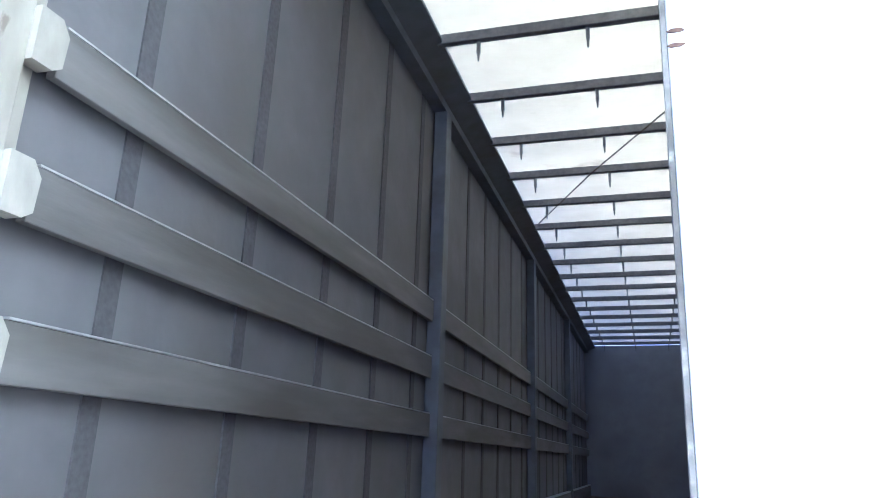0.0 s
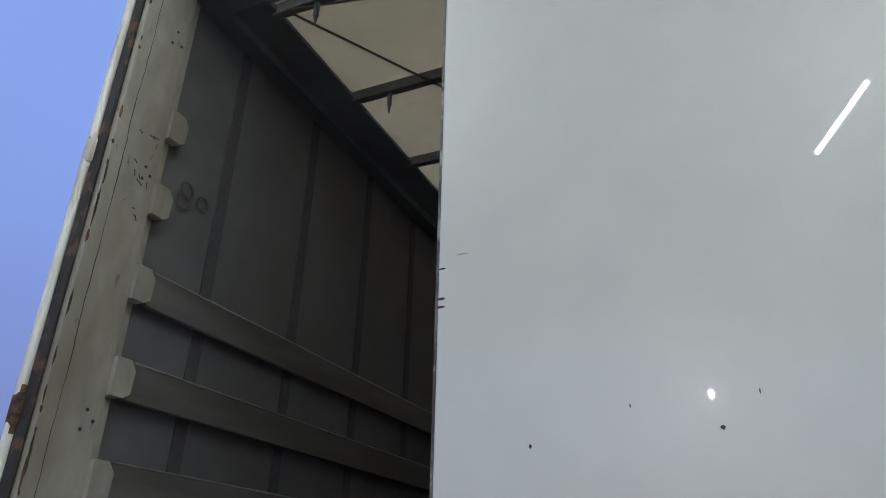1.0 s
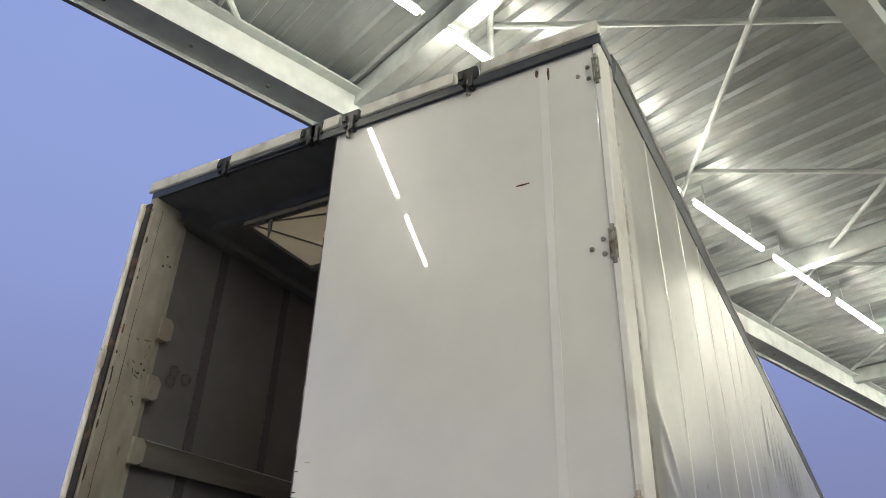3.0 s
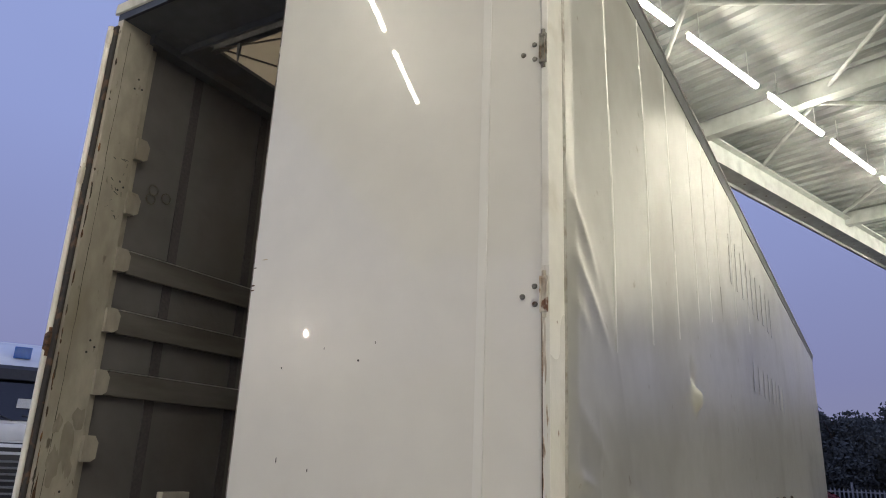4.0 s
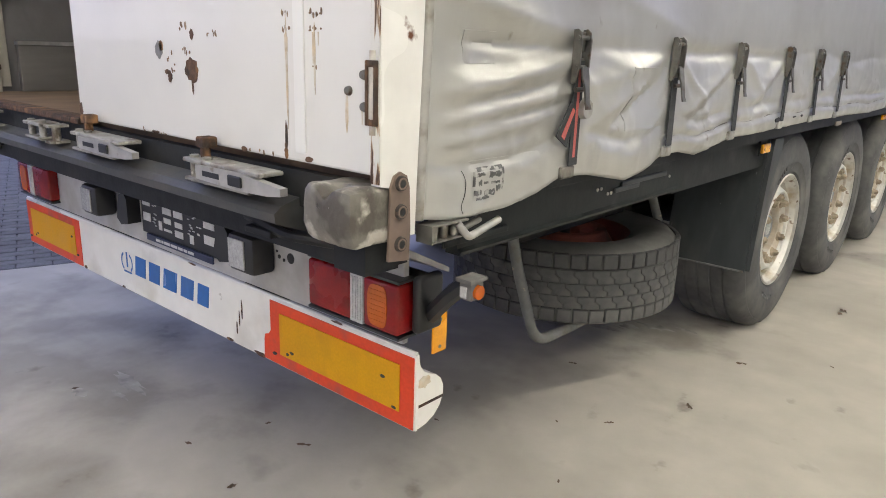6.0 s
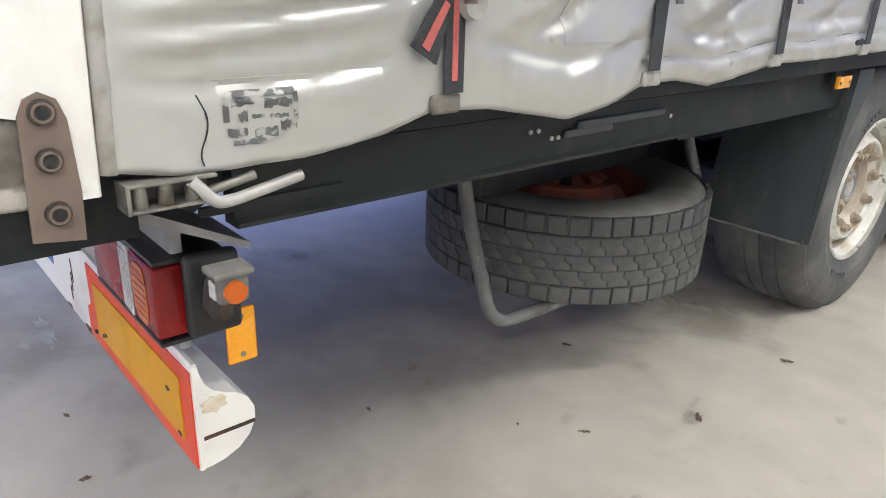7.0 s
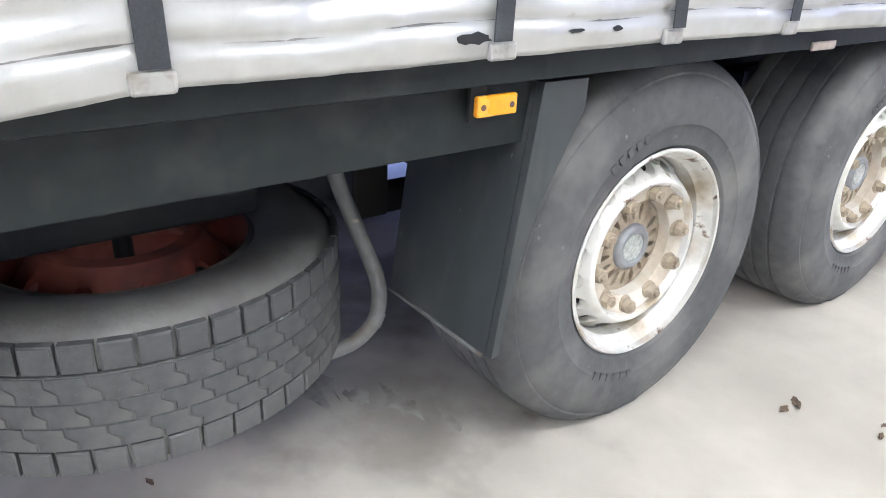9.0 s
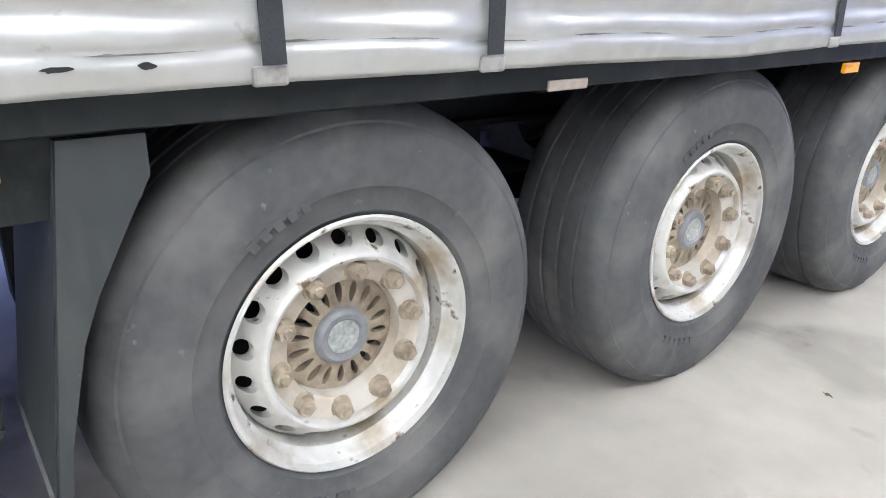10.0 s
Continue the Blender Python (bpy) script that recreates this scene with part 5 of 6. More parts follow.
# bumper
bm = bmesh.new()
prof = [(0.205, 0.487), (0.205, 0.687), (0.208, 0.692), (0.216, 0.691), (0.219, 0.672), (0.226, 0.650), (0.240, 0.632), (0.260, 0.621), (0.282, 0.612), (0.300, 0.596), (0.310, 0.574), (0.310, 0.548), (0.298, 0.522), (0.278, 0.503), (0.250, 0.491), (0.225, 0.487)]
prism_in(bm, prof, "x", -1.178, 1.178)
bumper = part("bumper", bm, M_bumper, trailer, "white rear bumper beam with red and amber marker boards")
for sx in (-1, 1):
    part("end_seam", boxm(min(sx * 1.1775, sx * 1.1795), 0.208, 0.543, max(sx * 1.1775, sx * 1.1795), 0.309, 0.550), M_rust, bumper)
    part("end_plate", prismm([(0.2055, 0.489), (0.2055, 0.686), (0.214, 0.686), (0.217, 0.66), (0.213, 0.60), (0.216, 0.53), (0.212, 0.489)], "x", min(sx * 1.1782, sx * 1.1835), max(sx * 1.1782, sx * 1.1835)), M_bumper, bumper, "folded white end of the board")
    bm = bmesh.new()
    prism_in(bm, blob_poly(0.236, 0.606, 0.022, 0.016, 5, 16, 0.3), "x", sx * 1.178 - 0.0012, sx * 1.178 + 0.0012)
    part("end_rust", bm, M_streak, bumper)
    xa, xb = (0.615, 1.1775) if sx > 0 else (-1.1775, -0.643)
    part("red_board", boxm(xa, 0.2022, 0.490, xb, 0.2049, 0.678), M_redtape, bumper)
    if xa > 0:
        part("red_board", prismm([(xa - 0.034, 0.4905), (xa - 0.0004, 0.4905), (xa - 0.0004, 0.585), (xa - 0.010, 0.572), (xa - 0.028, 0.566), (xa - 0.032, 0.55)], "y", 0.2024, 0.2049), M_redtape, bumper, "torn end of the red tape")
    part("amber_board", boxm(xa + 0.045, 0.1998, 0.524, xb - 0.045, 0.2021, 0.648), M_yeltape, bumper)
    for k, (dx, dz) in enumerate(((0.08, 0.535), (0.10, 0.545), (0.46, 0.600), (0.02, 0.52), (0.5, 0.53))):
        part("chip", prismm(blob_poly(xa + dx, dz, 0.008, 0.004, 60 + k), "y", 0.1985, 0.2040), M_graffiti, bumper)
for k, (cx, cz, rx, rz) in enumerate(((0.47, 0.60, 0.003, 0.030), (0.455, 0.575, 0.003, 0.020), (0.44, 0.54, 0.003, 0.022), (0.56, 0.492, 0.03, 0.007), (0.40, 0.491, 0.02, 0.004), (-0.62, 0.493, 0.015, 0.006), (-0.3, 0.49, 0.01, 0.004), (0.2, 0.6895, 0.02, 0.003), (0.9, 0.6895, 0.02, 0.003))):
    part("chip", prismm(blob_poly(cx, cz, rx, rz, 80 + k), "y", 0.2035, 0.2055), M_rust, bumper)
# brand mark as plain blue shapes
x = -0.198
for k, w in enumerate((0.085, 0.085, 0.10, 0.09, 0.075)):
    part("blue_shape", prismm([(x, 0.561), (x + w * 0.86, 0.561), (x + w, 0.633), (x + w * 0.14, 0.633)], "y", 0.2034, 0.2050), M_blue, bumper)
    x += w + 0.014
bm = bmesh.new()
for sx in (-1, 1):
    ring_strip(bm, [[(-0.256 + sx * (0.014 + r * math.sin(a)), 0.2035, 0.594 + 0.036 * math.cos(a) * (r / 0.03)) for r in (0.022, 0.030)] for a in np.linspace(0.3, 2.7, 10)], closed_u=False)
box_in(bm, -0.260, 0.2034, 0.575, -0.252, 0.2050, 0.632)
box_in(bm, -0.284, 0.2034, 0.554, -0.228, 0.2050, 0.560)
part("blue_shape", bm, M_blue, bumper)

# corner bracket and curtain tensioner
poly = [(0.005, 0.979), (0.062, 0.972), (0.065, 1.034), (0.061, 1.119), (0.053, 1.142), (0.036, 1.151), (0.020, 1.144), (0.011, 1.124)]
brk = part("corner_bracket", prismm(poly, "x", 1.2815, 1.287), M_bracket, trailer, "brown primed bracket with three socket bolts")
for z in (1.129, 1.074, 1.010):
    part("bolt_head", cylm((1.286, 0.036, z), (1.293, 0.036, z), 0.0155, 0.0140, seg=20), M_bolt, brk, smooth=True)
    part("bolt_ring", lathe_in(bmesh.new(), [(1.2928, 0.0085), (1.2945, 0.0090), (1.2945, 0.0115), (1.2928, 0.0120)], 20), M_bracket, brk, smooth=True, m=Matrix.Translation((0, 0.036, z)))
    part("bolt_socket", cylm((1.2925, 0.036, z), (1.2942, 0.036, z), 0.0070, seg=6), M_blackplastic, brk)
bm = boxm(1.262, 0.112, 1.030, 1.306, 0.225, 1.035, bevel=0.002)
box_in(bm, 1.262, 0.112, 0.997, 1.306, 0.225, 1.002, bevel=0.002)
box_in(bm, 1.262, 0.112, 1.002, 1.267, 0.225, 1.030)
box_in(bm, 1.262, 0.108, 0.997, 1.306, 0.113, 1.035)
tens = part("tensioner", bm, M_galv, trailer, "galvanised curtain tensioner with a lever")
for y in (0.128, 0.160, 0.195):
    part("tension_roller", cylm((1.290, y, 1.002), (1.290, y, 1.030), 0.010, seg=10), M_galv, tens, smooth=True)
bm = bmesh.new()
tube_in(bm, rounded_path([(1.302, 0.190, 1.030), (1.310, 0.218, 0.996), (1.300, 0.250, 0.994), (1.285, 0.358, 1.008)], 0.014), 0.0085, 16)
part("lever", bm, M_castal, tens, "pale worn lever", smooth=True)
part("lever", tube_in(bmesh.new(), [(1.290, 0.215, 1.008), (1.286, 0.285, 1.020)], 0.007, 14), M_galv, tens, smooth=True)

# ---- side beams and chassis ----
for sx in (-1, 1):
    bm = bmesh.new()
    prism_in(bm, [(sx * 1.262, 1.045), (sx * 1.262, 1.105), (sx * 1.20, 1.105), (sx * 1.20, 1.036), (sx * 1.234, 1.036)], "y", 0.135, 13.55)
    rave = part("side_beam", bm, M_rave, trailer, "dark green-grey side beam")
    part("inner_web", boxm(min(sx * 1.200, sx * 1.209), 1.49, 0.908, max(sx * 1.200, sx * 1.209), 2.56, 1.034), M_rave, rave)
    for ya, yb in ((0.275, 1.48 if sx > 0 else 2.44), (6.45, 13.5)):
        bm = bmesh.new()
        prism_in(bm, [(sx * 1.20, 1.035), (sx * 1.20, 0.928), (sx * 1.243, 0.928), (sx * 1.246, 0.936), (sx * 1.234, 0.942), (sx * 1.234, 1.035)], "y", ya, yb)
        part("beam_web", bm, M_rave, rave)
    if sx > 0:
        for ya, yb, z in ((0.22, 0.46, 0.962), (1.04, 1.36, 1.0), (1.0, 1.16, 0.985), ):
            part("slot_rail", boxm(1.2345, ya, z - 0.008, 1.242, yb, z + 0.008, bevel=0.003), M_flap if ya > 0.5 else M_rave, rave)
        for y, z in ((0.90, 1.0), (0.923, 1.0), (0.965, 0.98), (0.985, 0.98), (1.395, 0.985)):
            part("rivet", cylm((1.234, y, z), (1.2375, y, z), 0.005, seg=8), M_cover, rave)
amb = part("side_marker", boxm(1.236, 2.326, 0.981, 1.250, 2.424, 1.021, bevel=0.004), M_amber, trailer, "amber side marker lamp")
for y in (2.340, 2.410):
    part("marker_bracket", boxm(1.226, y - 0.02, 0.97, 1.2355, y + 0.02, 1.045), M_black, amb) if y < 2.40 else None
    part("marker_hole", cylm((1.2495, y, 1.0), (1.2510, y, 1.0), 0.006, seg=10), M_rust, amb)
part("side_marker", boxm(1.262, 3.455, 1.038, 1.270, 3.58, 1.062, bevel=0.004), M_tan, trailer, "faded pale side reflector")
part("side_marker", boxm(1.236, 4.87, 0.998, 1.252, 4.97, 1.033, bevel=0.004), M_amber, trailer, "amber side marker lamp")
for sx in (-1, 1):
    bm = boxm(sx * 0.5 - 0.07, 0.3, 1.07, sx * 0.5 + 0.07, 13.2, 1.10)
    box_in(bm, sx * 0.5 - 0.008, 0.3, 0.82, sx * 0.5 + 0.008, 13.2, 1.07)
    box_in(bm, sx * 0.5 - 0.07, 0.3, 0.80, sx * 0.5 + 0.07, 13.2, 0.82)
    part("chassis_rail", bm, M_black, trailer)
    bm = bmesh.new()
    prism_in(bm, [(0.22, 0.60), (0.30, 0.60), (0.62, 0.80), (0.62, 0.90), (0.22, 0.90)], "x", sx * 0.5 - 0.03, sx * 0.5 + 0.03)
    part("bumper_arm", bm, M_black, trailer)
for k in range(17):
    y = 0.5 + k * 0.8
    part("cross_bearer", boxm(-1.02, y - 0.03, 0.985, 1.02, y + 0.03, 1.068), M_black, trailer)
part("underfloor", boxm(-1.2, 0.16, 1.076, 1.2, 13.5, 1.104), M_black, trailer)
for k in range(3):
    y = 3.02 + 1.31 * k
    ax = part("axle", cylm((-0.95, y, 0.510), (0.95, y, 0.510), 0.062, seg=16), M_black, trailer, smooth=True)
    for sx in (-1, 1):
        part("air_spring", cylm((sx * 0.5, y + 0.36, 0.52), (sx * 0.5, y + 0.36, 0.80), 0.12, seg=18), M_blackplastic, ax, smooth=True)
        part("trailing_arm", boxm(sx * 0.5 - 0.04, y - 0.5, 0.50, sx * 0.5 + 0.04, y + 0.42, 0.58, bevel=0.01), M_black, ax)
        part("hanger", boxm(sx * 0.5 - 0.05, y - 0.56, 0.50, sx * 0.5 + 0.05, y - 0.44, 0.82, bevel=0.01), M_black, ax)
for zt, yt in ((0.80, 2.40),):
    res = part("air_tank", lathe_in(bmesh.new(), [(-0.50, 0.0), (-0.50, 0.07), (-0.47, 0.125), (-0.43, 0.14), (0.33, 0.14), (0.37, 0.125), (0.40, 0.07), (0.40, 0.0)], 24), M_black, trailer, "black air reservoir under the floor", smooth=True, m=Matrix.Translation((0, yt, zt)))
    for xt in (-0.3, 0.2):
        part("tank_band", lathe_in(bmesh.new(), [(xt - 0.02, 0.1405), (xt - 0.02, 0.144), (xt + 0.02, 0.144), (xt + 0.02, 0.1405)], 24), M_tube, res, smooth=True)
# mudguard behind the rear axle
for sx in (-1, 1):
    bm = bmesh.new()
    prism_in(bm, [(2.412, 0.418), (2.425, 0.418), (2.510, 1.03), (2.497, 1.03)], "x", min(sx * 0.825, sx * 1.222), max(sx * 0.825, sx * 1.222))
    mg = part("mudguard", bm, M_flap, trailer, "dark grey scuffed plastic mudguard")
    bm = bmesh.new()
    prism_in(bm, [(2.414, 0.422), (2.436, 0.424), (2.450, 0.53), (2.492, 0.706), (2.524, 0.785), (2.585, 0.90), (2.622, 0.966), (2.622, 1.032), (2.498, 1.032), (2.455, 0.72)], "x", sx * 1.236 - 0.012, sx * 1.236 + 0.008)
    part("guard_lip", bm, M_flap, mg)
    part("guard_edge", boxm(min(sx * 0.825, sx * 1.216), 2.406, 0.414, max(sx * 0.825, sx * 1.216), 2.4125, 0.4215), M_tube, mg)
    part("front_guard", boxm(min(sx * 0.78, sx * 1.216), 6.30, 0.52, max(sx * 0.78, sx * 1.216), 6.42, 1.03, bevel=0.006), M_flap, trailer)
    sg = part("side_guard", boxm(min(sx * 1.205, sx * 1.232), 6.50, 0.555, max(sx * 1.205, sx * 1.232), 9.6, 0.865, bevel=0.01), M_white, trailer, "white side guard panel under the trailer")
    for y in (6.9, 9.2):
        part("guard_bracket", boxm(min(sx * 1.17, sx * 1.204), y - 0.03, 0.6, max(sx * 1.17, sx * 1.204), y + 0.03, 1.0), M_black, sg)
part("landing_leg", boxm(0.75, 10.8, 0.10, 0.87, 10.92, 1.05, bevel=0.01), M_black, trailer)
part("landing_leg", boxm(-0.87, 10.8, 0.10, -0.75, 10.92, 1.05, bevel=0.01), M_black, trailer)
part("landing_foot", boxm(0.66, 10.72, 0.0, 0.96, 11.0, 0.105, bevel=0.01), M_black, trailer)
part("landing_foot", boxm(-0.96, 10.72, 0.0, -0.66, 11.0, 0.105, bevel=0.01), M_black, trailer)
part("pallet_box", boxm(0.75, 7.0, 0.34, 1.12, 7.5, 0.92, bevel=0.02), M_black, trailer)


# ---- wheels ----
def tyre_profile(shift=0.0):
    p = [(-0.008, 0.292), (0.004, 0.306), (0.012, 0.312), (0.014, 0.330), (0.020, 0.360), (0.022, 0.362), (0.023, 0.375), (0.024, 0.410), (0.020, 0.445), (0.012, 0.470), (0.006, 0.478), (0.007, 0.484), (-0.004, 0.500),
         (-0.016, 0.512), (-0.030, 0.5195), (-0.050, 0.5235)]
    for gx in (-0.085, -0.150, -0.215, -0.280):
        p += [(gx + 0.007, 0.5265), (gx + 0.004, 0.519), (gx - 0.004, 0.519), (gx - 0.007, 0.5265)]
    p += [(-0.330, 0.5235), (-0.352, 0.517), (-0.372, 0.49), (-0.385, 0.42), (-0.378, 0.34), (-0.360, 0.292)]
    return [(a + shift, b if b < 0.32 else 0.32 + (b - 0.32) * 1.056) for a, b in p]


def hole_ring(bm, n, s0, s1, place, fill_a, fill_s, k=20, thick=None):
    """A ring of n sectors, each with an oval hole; place(angle, s) gives the point. fill: the hole's share of a sector."""
    for i in range(n):
        a0, a1 = 2 * math.pi * i / n, 2 * math.pi * (i + 1) / n
        am, sm = (a0 + a1) / 2, (s0 + s1) / 2
        outer, inner = [], []
        for j in range(k):
            t = 2 * math.pi * j / k
            c, s = math.cos(t), math.sin(t)
            big = 1 / max(abs(c), abs(s))
            outer.append(place(am + (a1 - a0) / 2 * c * big, sm + (s1 - s0) / 2 * s * big))
            inner.append(place(am + (a1 - a0) / 2 * c * fill_a, sm + (s1 - s0) / 2 * s * fill_s))
        loops = [outer, inner]
        if thick:
            loops.append([Vector(p) + Vector(thick) for p in inner])
        ring_strip(bm, loops)
    bmesh.ops.remove_doubles(bm, verts=bm.verts[:], dist=0.0004)


def build_wheel():
    bm = lathe_in(bmesh.new(), [(0.008, 0.289), (0.010, 0.295), (0.005, 0.300), (0.000, 0.296), (-0.004, 0.285), (-0.014, 0.280), (-0.034, 0.275), (-0.040, 0.269), (-0.044, 0.264), (-0.062, 0.262), (-0.120, 0.260), (-0.20, 0.255)], 96)
    wheel = part("wheel", bm, M_rim, trailer, "dusty steel trailer wheel with a worn tyre", smooth=True)
    bm = lathe_in(bmesh.new(), tyre_profile(), 112)
    for v in bm.verts:
        if v.co.z < -0.506:
            v.co.z = -0.506 + (v.co.z + 0.506) * 0.12
            v.co.x += 0.004 if v.co.x > -0.1 else 0
    part("tyre", bm, M_tyre, wheel, "worn grey-black tyre", smooth=True)
    # shallow cone with hand holes, a crest, then the dished face
    bm = bmesh.new()

    def cone(a, s):
        r = 0.258 - 0.046 * s
        h = -0.086 + 0.066 * s
        return (h, r * math.cos(a), r * math.sin(a))
    hole_ring(bm, 18, 0.0, 1.0, cone, 0.56, 0.66, 24, (-0.03, 0, 0))
    part("hand_hole_ring", bm, M_rim, wheel, smooth=True)
    bm = lathe_in(bmesh.new(), [(-0.021, 0.2125), (-0.015, 0.208), (-0.013, 0.202), (-0.016, 0.195), (-0.030, 0.188)], 72)
    part("disc_crest", bm, M_rim, wheel, smooth=True)
    bm = lathe_in(bmesh.new(), [(-0.030, 0.188), (-0.034, 0.182), (-0.040, 0.150), (-0.046, 0.142), (-0.090, 0.140)], 72)
    part("disc_face", bm, M_disc, wheel, smooth=True)
    part("back_plate", lathe_in(bmesh.new(), [(-0.15, 0.259), (-0.15, 0.02)], 32), M_black, wheel)
    bm = bmesh.new()

    def fan(a, s):
        r = 0.139 - 0.073 * s
        return (-0.080 + 0.012 * s, r * math.cos(a), r * math.sin(a))
    hole_ring(bm, 18, 0.0, 1.0, fan, 0.46, 0.66, 16, (-0.025, 0, 0))
    part("slotted_ring", bm, M_hub, wheel, smooth=True)
    part("hub_core", lathe_in(bmesh.new(), [(-0.118, 0.139), (-0.118, 0.02)], 24), M_graffiti, wheel)
    bm = lathe_in(bmesh.new(), [(-0.092, 0.071), (-0.062, 0.068), (-0.054, 0.063), (-0.050, 0.056), (-0.052, 0.046), (-0.056, 0.043), (-0.056, 0.0)], 40)
    part("hub_cap", bm, M_cap, wheel, smooth=True)
    part("cap_badge", lathe_in(bmesh.new(), [(-0.0565, 0.040), (-0.0535, 0.038), (-0.0535, 0.0)], 32), M_logo_grey, wheel)
    for k in range(10):
        a = 2 * math.pi * (k + 0.3) / 10
        c, s = 0.1675 * math.cos(a), 0.1675 * math.sin(a)
        bm = cylm((-0.042, c, s), (-0.033, c, s), 0.029, 0.025, seg=14)
        cyl_in(bm, (-0.033, c, s), (-0.012, c, s), 0.0215, 0.0200, seg=6)
        cyl_in(bm, (-0.012, c, s), (-0.004, c, s), 0.0120, 0.0100, seg=8)
        part("wheel_nut", bm, M_hub, wheel)
    bm = cylm((-0.075, 0.0, 0.262), (-0.020, 0.0, 0.255), 0.006, seg=8)
    part("valve", bm, M_galv, wheel)
    # raised sidewall marks, unreadable
    for a0, n in ((1.9, 5), (4.2, 6)):
        for k in range(n):
            a = a0 + k * 0.085
            pts = []
            for da, r in ((-0.028, 0.352), (0.022, 0.352), (0.028, 0.376), (-0.022, 0.376)):
                pts.append((r * math.cos(a + da), r * math.sin(a + da)))
            bm = bmesh.new()
            prism_in(bm, pts, "x", 0.019, 0.0245)
            part("sidewall_bar", bm, M_tyre, wheel)
    return wheel


wheel = build_wheel()
wheel.matrix_basis = Matrix.Translation((1.182, 3.02, 0.510))
for k, (y, a) in enumerate(((4.33, 0.5), (5.64, 1.9))):
    again(wheel, Matrix.Translation((1.182, y, 0.510)))
for k, y in enumerate((3.02, 4.33, 5.64)):
    again(wheel, Matrix.Translation((-1.182, y, 0.510)) @ Matrix.Rotation(math.pi, 4, "Z"))

# ---- spare wheel in its cradle ----
SC = Matrix.Translation((0.60, 1.815, 0.648)) @ Matrix.Rotation(-math.pi / 2, 4, "Y")
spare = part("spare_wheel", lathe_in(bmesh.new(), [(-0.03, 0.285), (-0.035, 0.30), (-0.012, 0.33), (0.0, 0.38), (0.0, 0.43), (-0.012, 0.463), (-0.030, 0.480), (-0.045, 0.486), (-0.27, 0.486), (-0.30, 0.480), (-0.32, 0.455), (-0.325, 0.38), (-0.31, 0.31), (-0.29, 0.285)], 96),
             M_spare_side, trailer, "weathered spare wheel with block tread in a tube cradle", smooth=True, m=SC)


def tread_mesh(width, h0, h1, skew, r, g=0.0025):
    """One rubber block, its middle at angle 0; its ends step sideways by skew halfway across."""
    bm2 = bmesh.new()
    hm, st = (h0 + h1) / 2, (h1 - h0) * 0.14
    side = ((h0, 0.0), (hm - st, 0.0), (hm + st, skew), (h1, skew)) if skew else ((h0, 0.0), (h1, 0.0))
    cs = []
    for rr, gg in ((0.480, 0.0), (r - 0.003, 0.0), (r, g)):
        ga = gg / 0.5
        ring = [(-width / 2 + ga + o, h) for h, o in side[::-1]] + [(width / 2 - ga + o, h) for h, o in side]
        cs.append([bm2.verts.new((min(max(h, h0 + gg), h1 - gg), rr * math.cos(a), rr * math.sin(a))) for a, h in ring])
    n = len(cs[0])
    for p0, p1 in zip(cs, cs[1:]):
        for i in range(n):
            j = (i + 1) % n
            bm2.faces.new((p0[i], p1[i], p1[j], p0[j]))
    bm2.faces.new(cs[-1][::-1])
    bmesh.ops.recalc_face_normals(bm2, faces=bm2.faces[:])
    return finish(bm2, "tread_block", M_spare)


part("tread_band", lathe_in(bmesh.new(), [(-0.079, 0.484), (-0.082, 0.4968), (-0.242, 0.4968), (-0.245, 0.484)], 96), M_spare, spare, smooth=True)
n_s, n_c = 48, 44
st_s, st_c = 2 * math.pi / n_s, 2 * math.pi / n_c
rows_t = [(tread_mesh(st_s - 0.014, -0.078, -0.020, 0.0, 0.499, 0.004), n_s, 0.0), (tread_mesh(st_s - 0.014, -0.300, -0.246, 0.0, 0.499, 0.004), n_s, 0.4)]
for q, (h0, h1) in enumerate(((-0.136, -0.084), (-0.187, -0.139), (-0.240, -0.190))):
    rows_t.append((tread_mesh(st_c - 0.008, h0, h1, -0.040, 0.5000 + 0.0006 * (q % 2), 0.0012), n_c, 0.62 * q + 0.2))
for me_t, count, off in rows_t:
    for k in range(count):
        ob = new("tread_block", me_t)
        ob.matrix_basis = Matrix.Rotation(2 * math.pi * (k + off) / count, 4, "X")
        ob.parent = spare
part("spare_rim", lathe_in(bmesh.new(), [(-0.030, 0.288), (-0.042, 0.280), (-0.085, 0.262), (-0.10, 0.255), (-0.20, 0.25)], 64), M_redrim, spare, "red primer painted rim", smooth=True)
bm = bmesh.new()


def spare_cone(a, s):
    r = 0.255 - 0.07 * s
    return (-0.135 + 0.10 * s, r * math.cos(a), r * math.sin(a))


hole_ring(bm, 10, 0.0, 1.0, spare_cone, 0.36, 0.55, 24, (-0.015, 0, 0))
part("spare_disc", bm, M_redrim, spare, smooth=True)
part("spare_face", lathe_in(bmesh.new(), [(-0.036, 0.186), (-0.024, 0.180), (-0.022, 0.172), (-0.022, 0.142), (-0.05, 0.140)], 48), M_redrim, spare, smooth=True)
for tx in (0.86,):
    bm = tube_in(bmesh.new(), rounded_path([(tx - 0.14, 1.165, 0.93), (tx - 0.09, 1.180, 0.65), (tx, 1.215, 0.312), (tx, 1.42, 0.305), (tx, 2.32, 0.305), (tx, 2.375, 0.42), (tx - 0.08, 2.27, 0.76), (tx - 0.12, 2.24, 1.06)], 0.085, 9), 0.021, 12)
    cr_ = part("cradle_tube", bm, M_tube, trailer, "grey bent tube of the spare wheel cradle", smooth=True)
    part("cradle_plate", boxm(tx - 0.18, 1.12, 0.82, tx - 0.09, 1.21, 1.0, bevel=0.006), M_black, cr_)
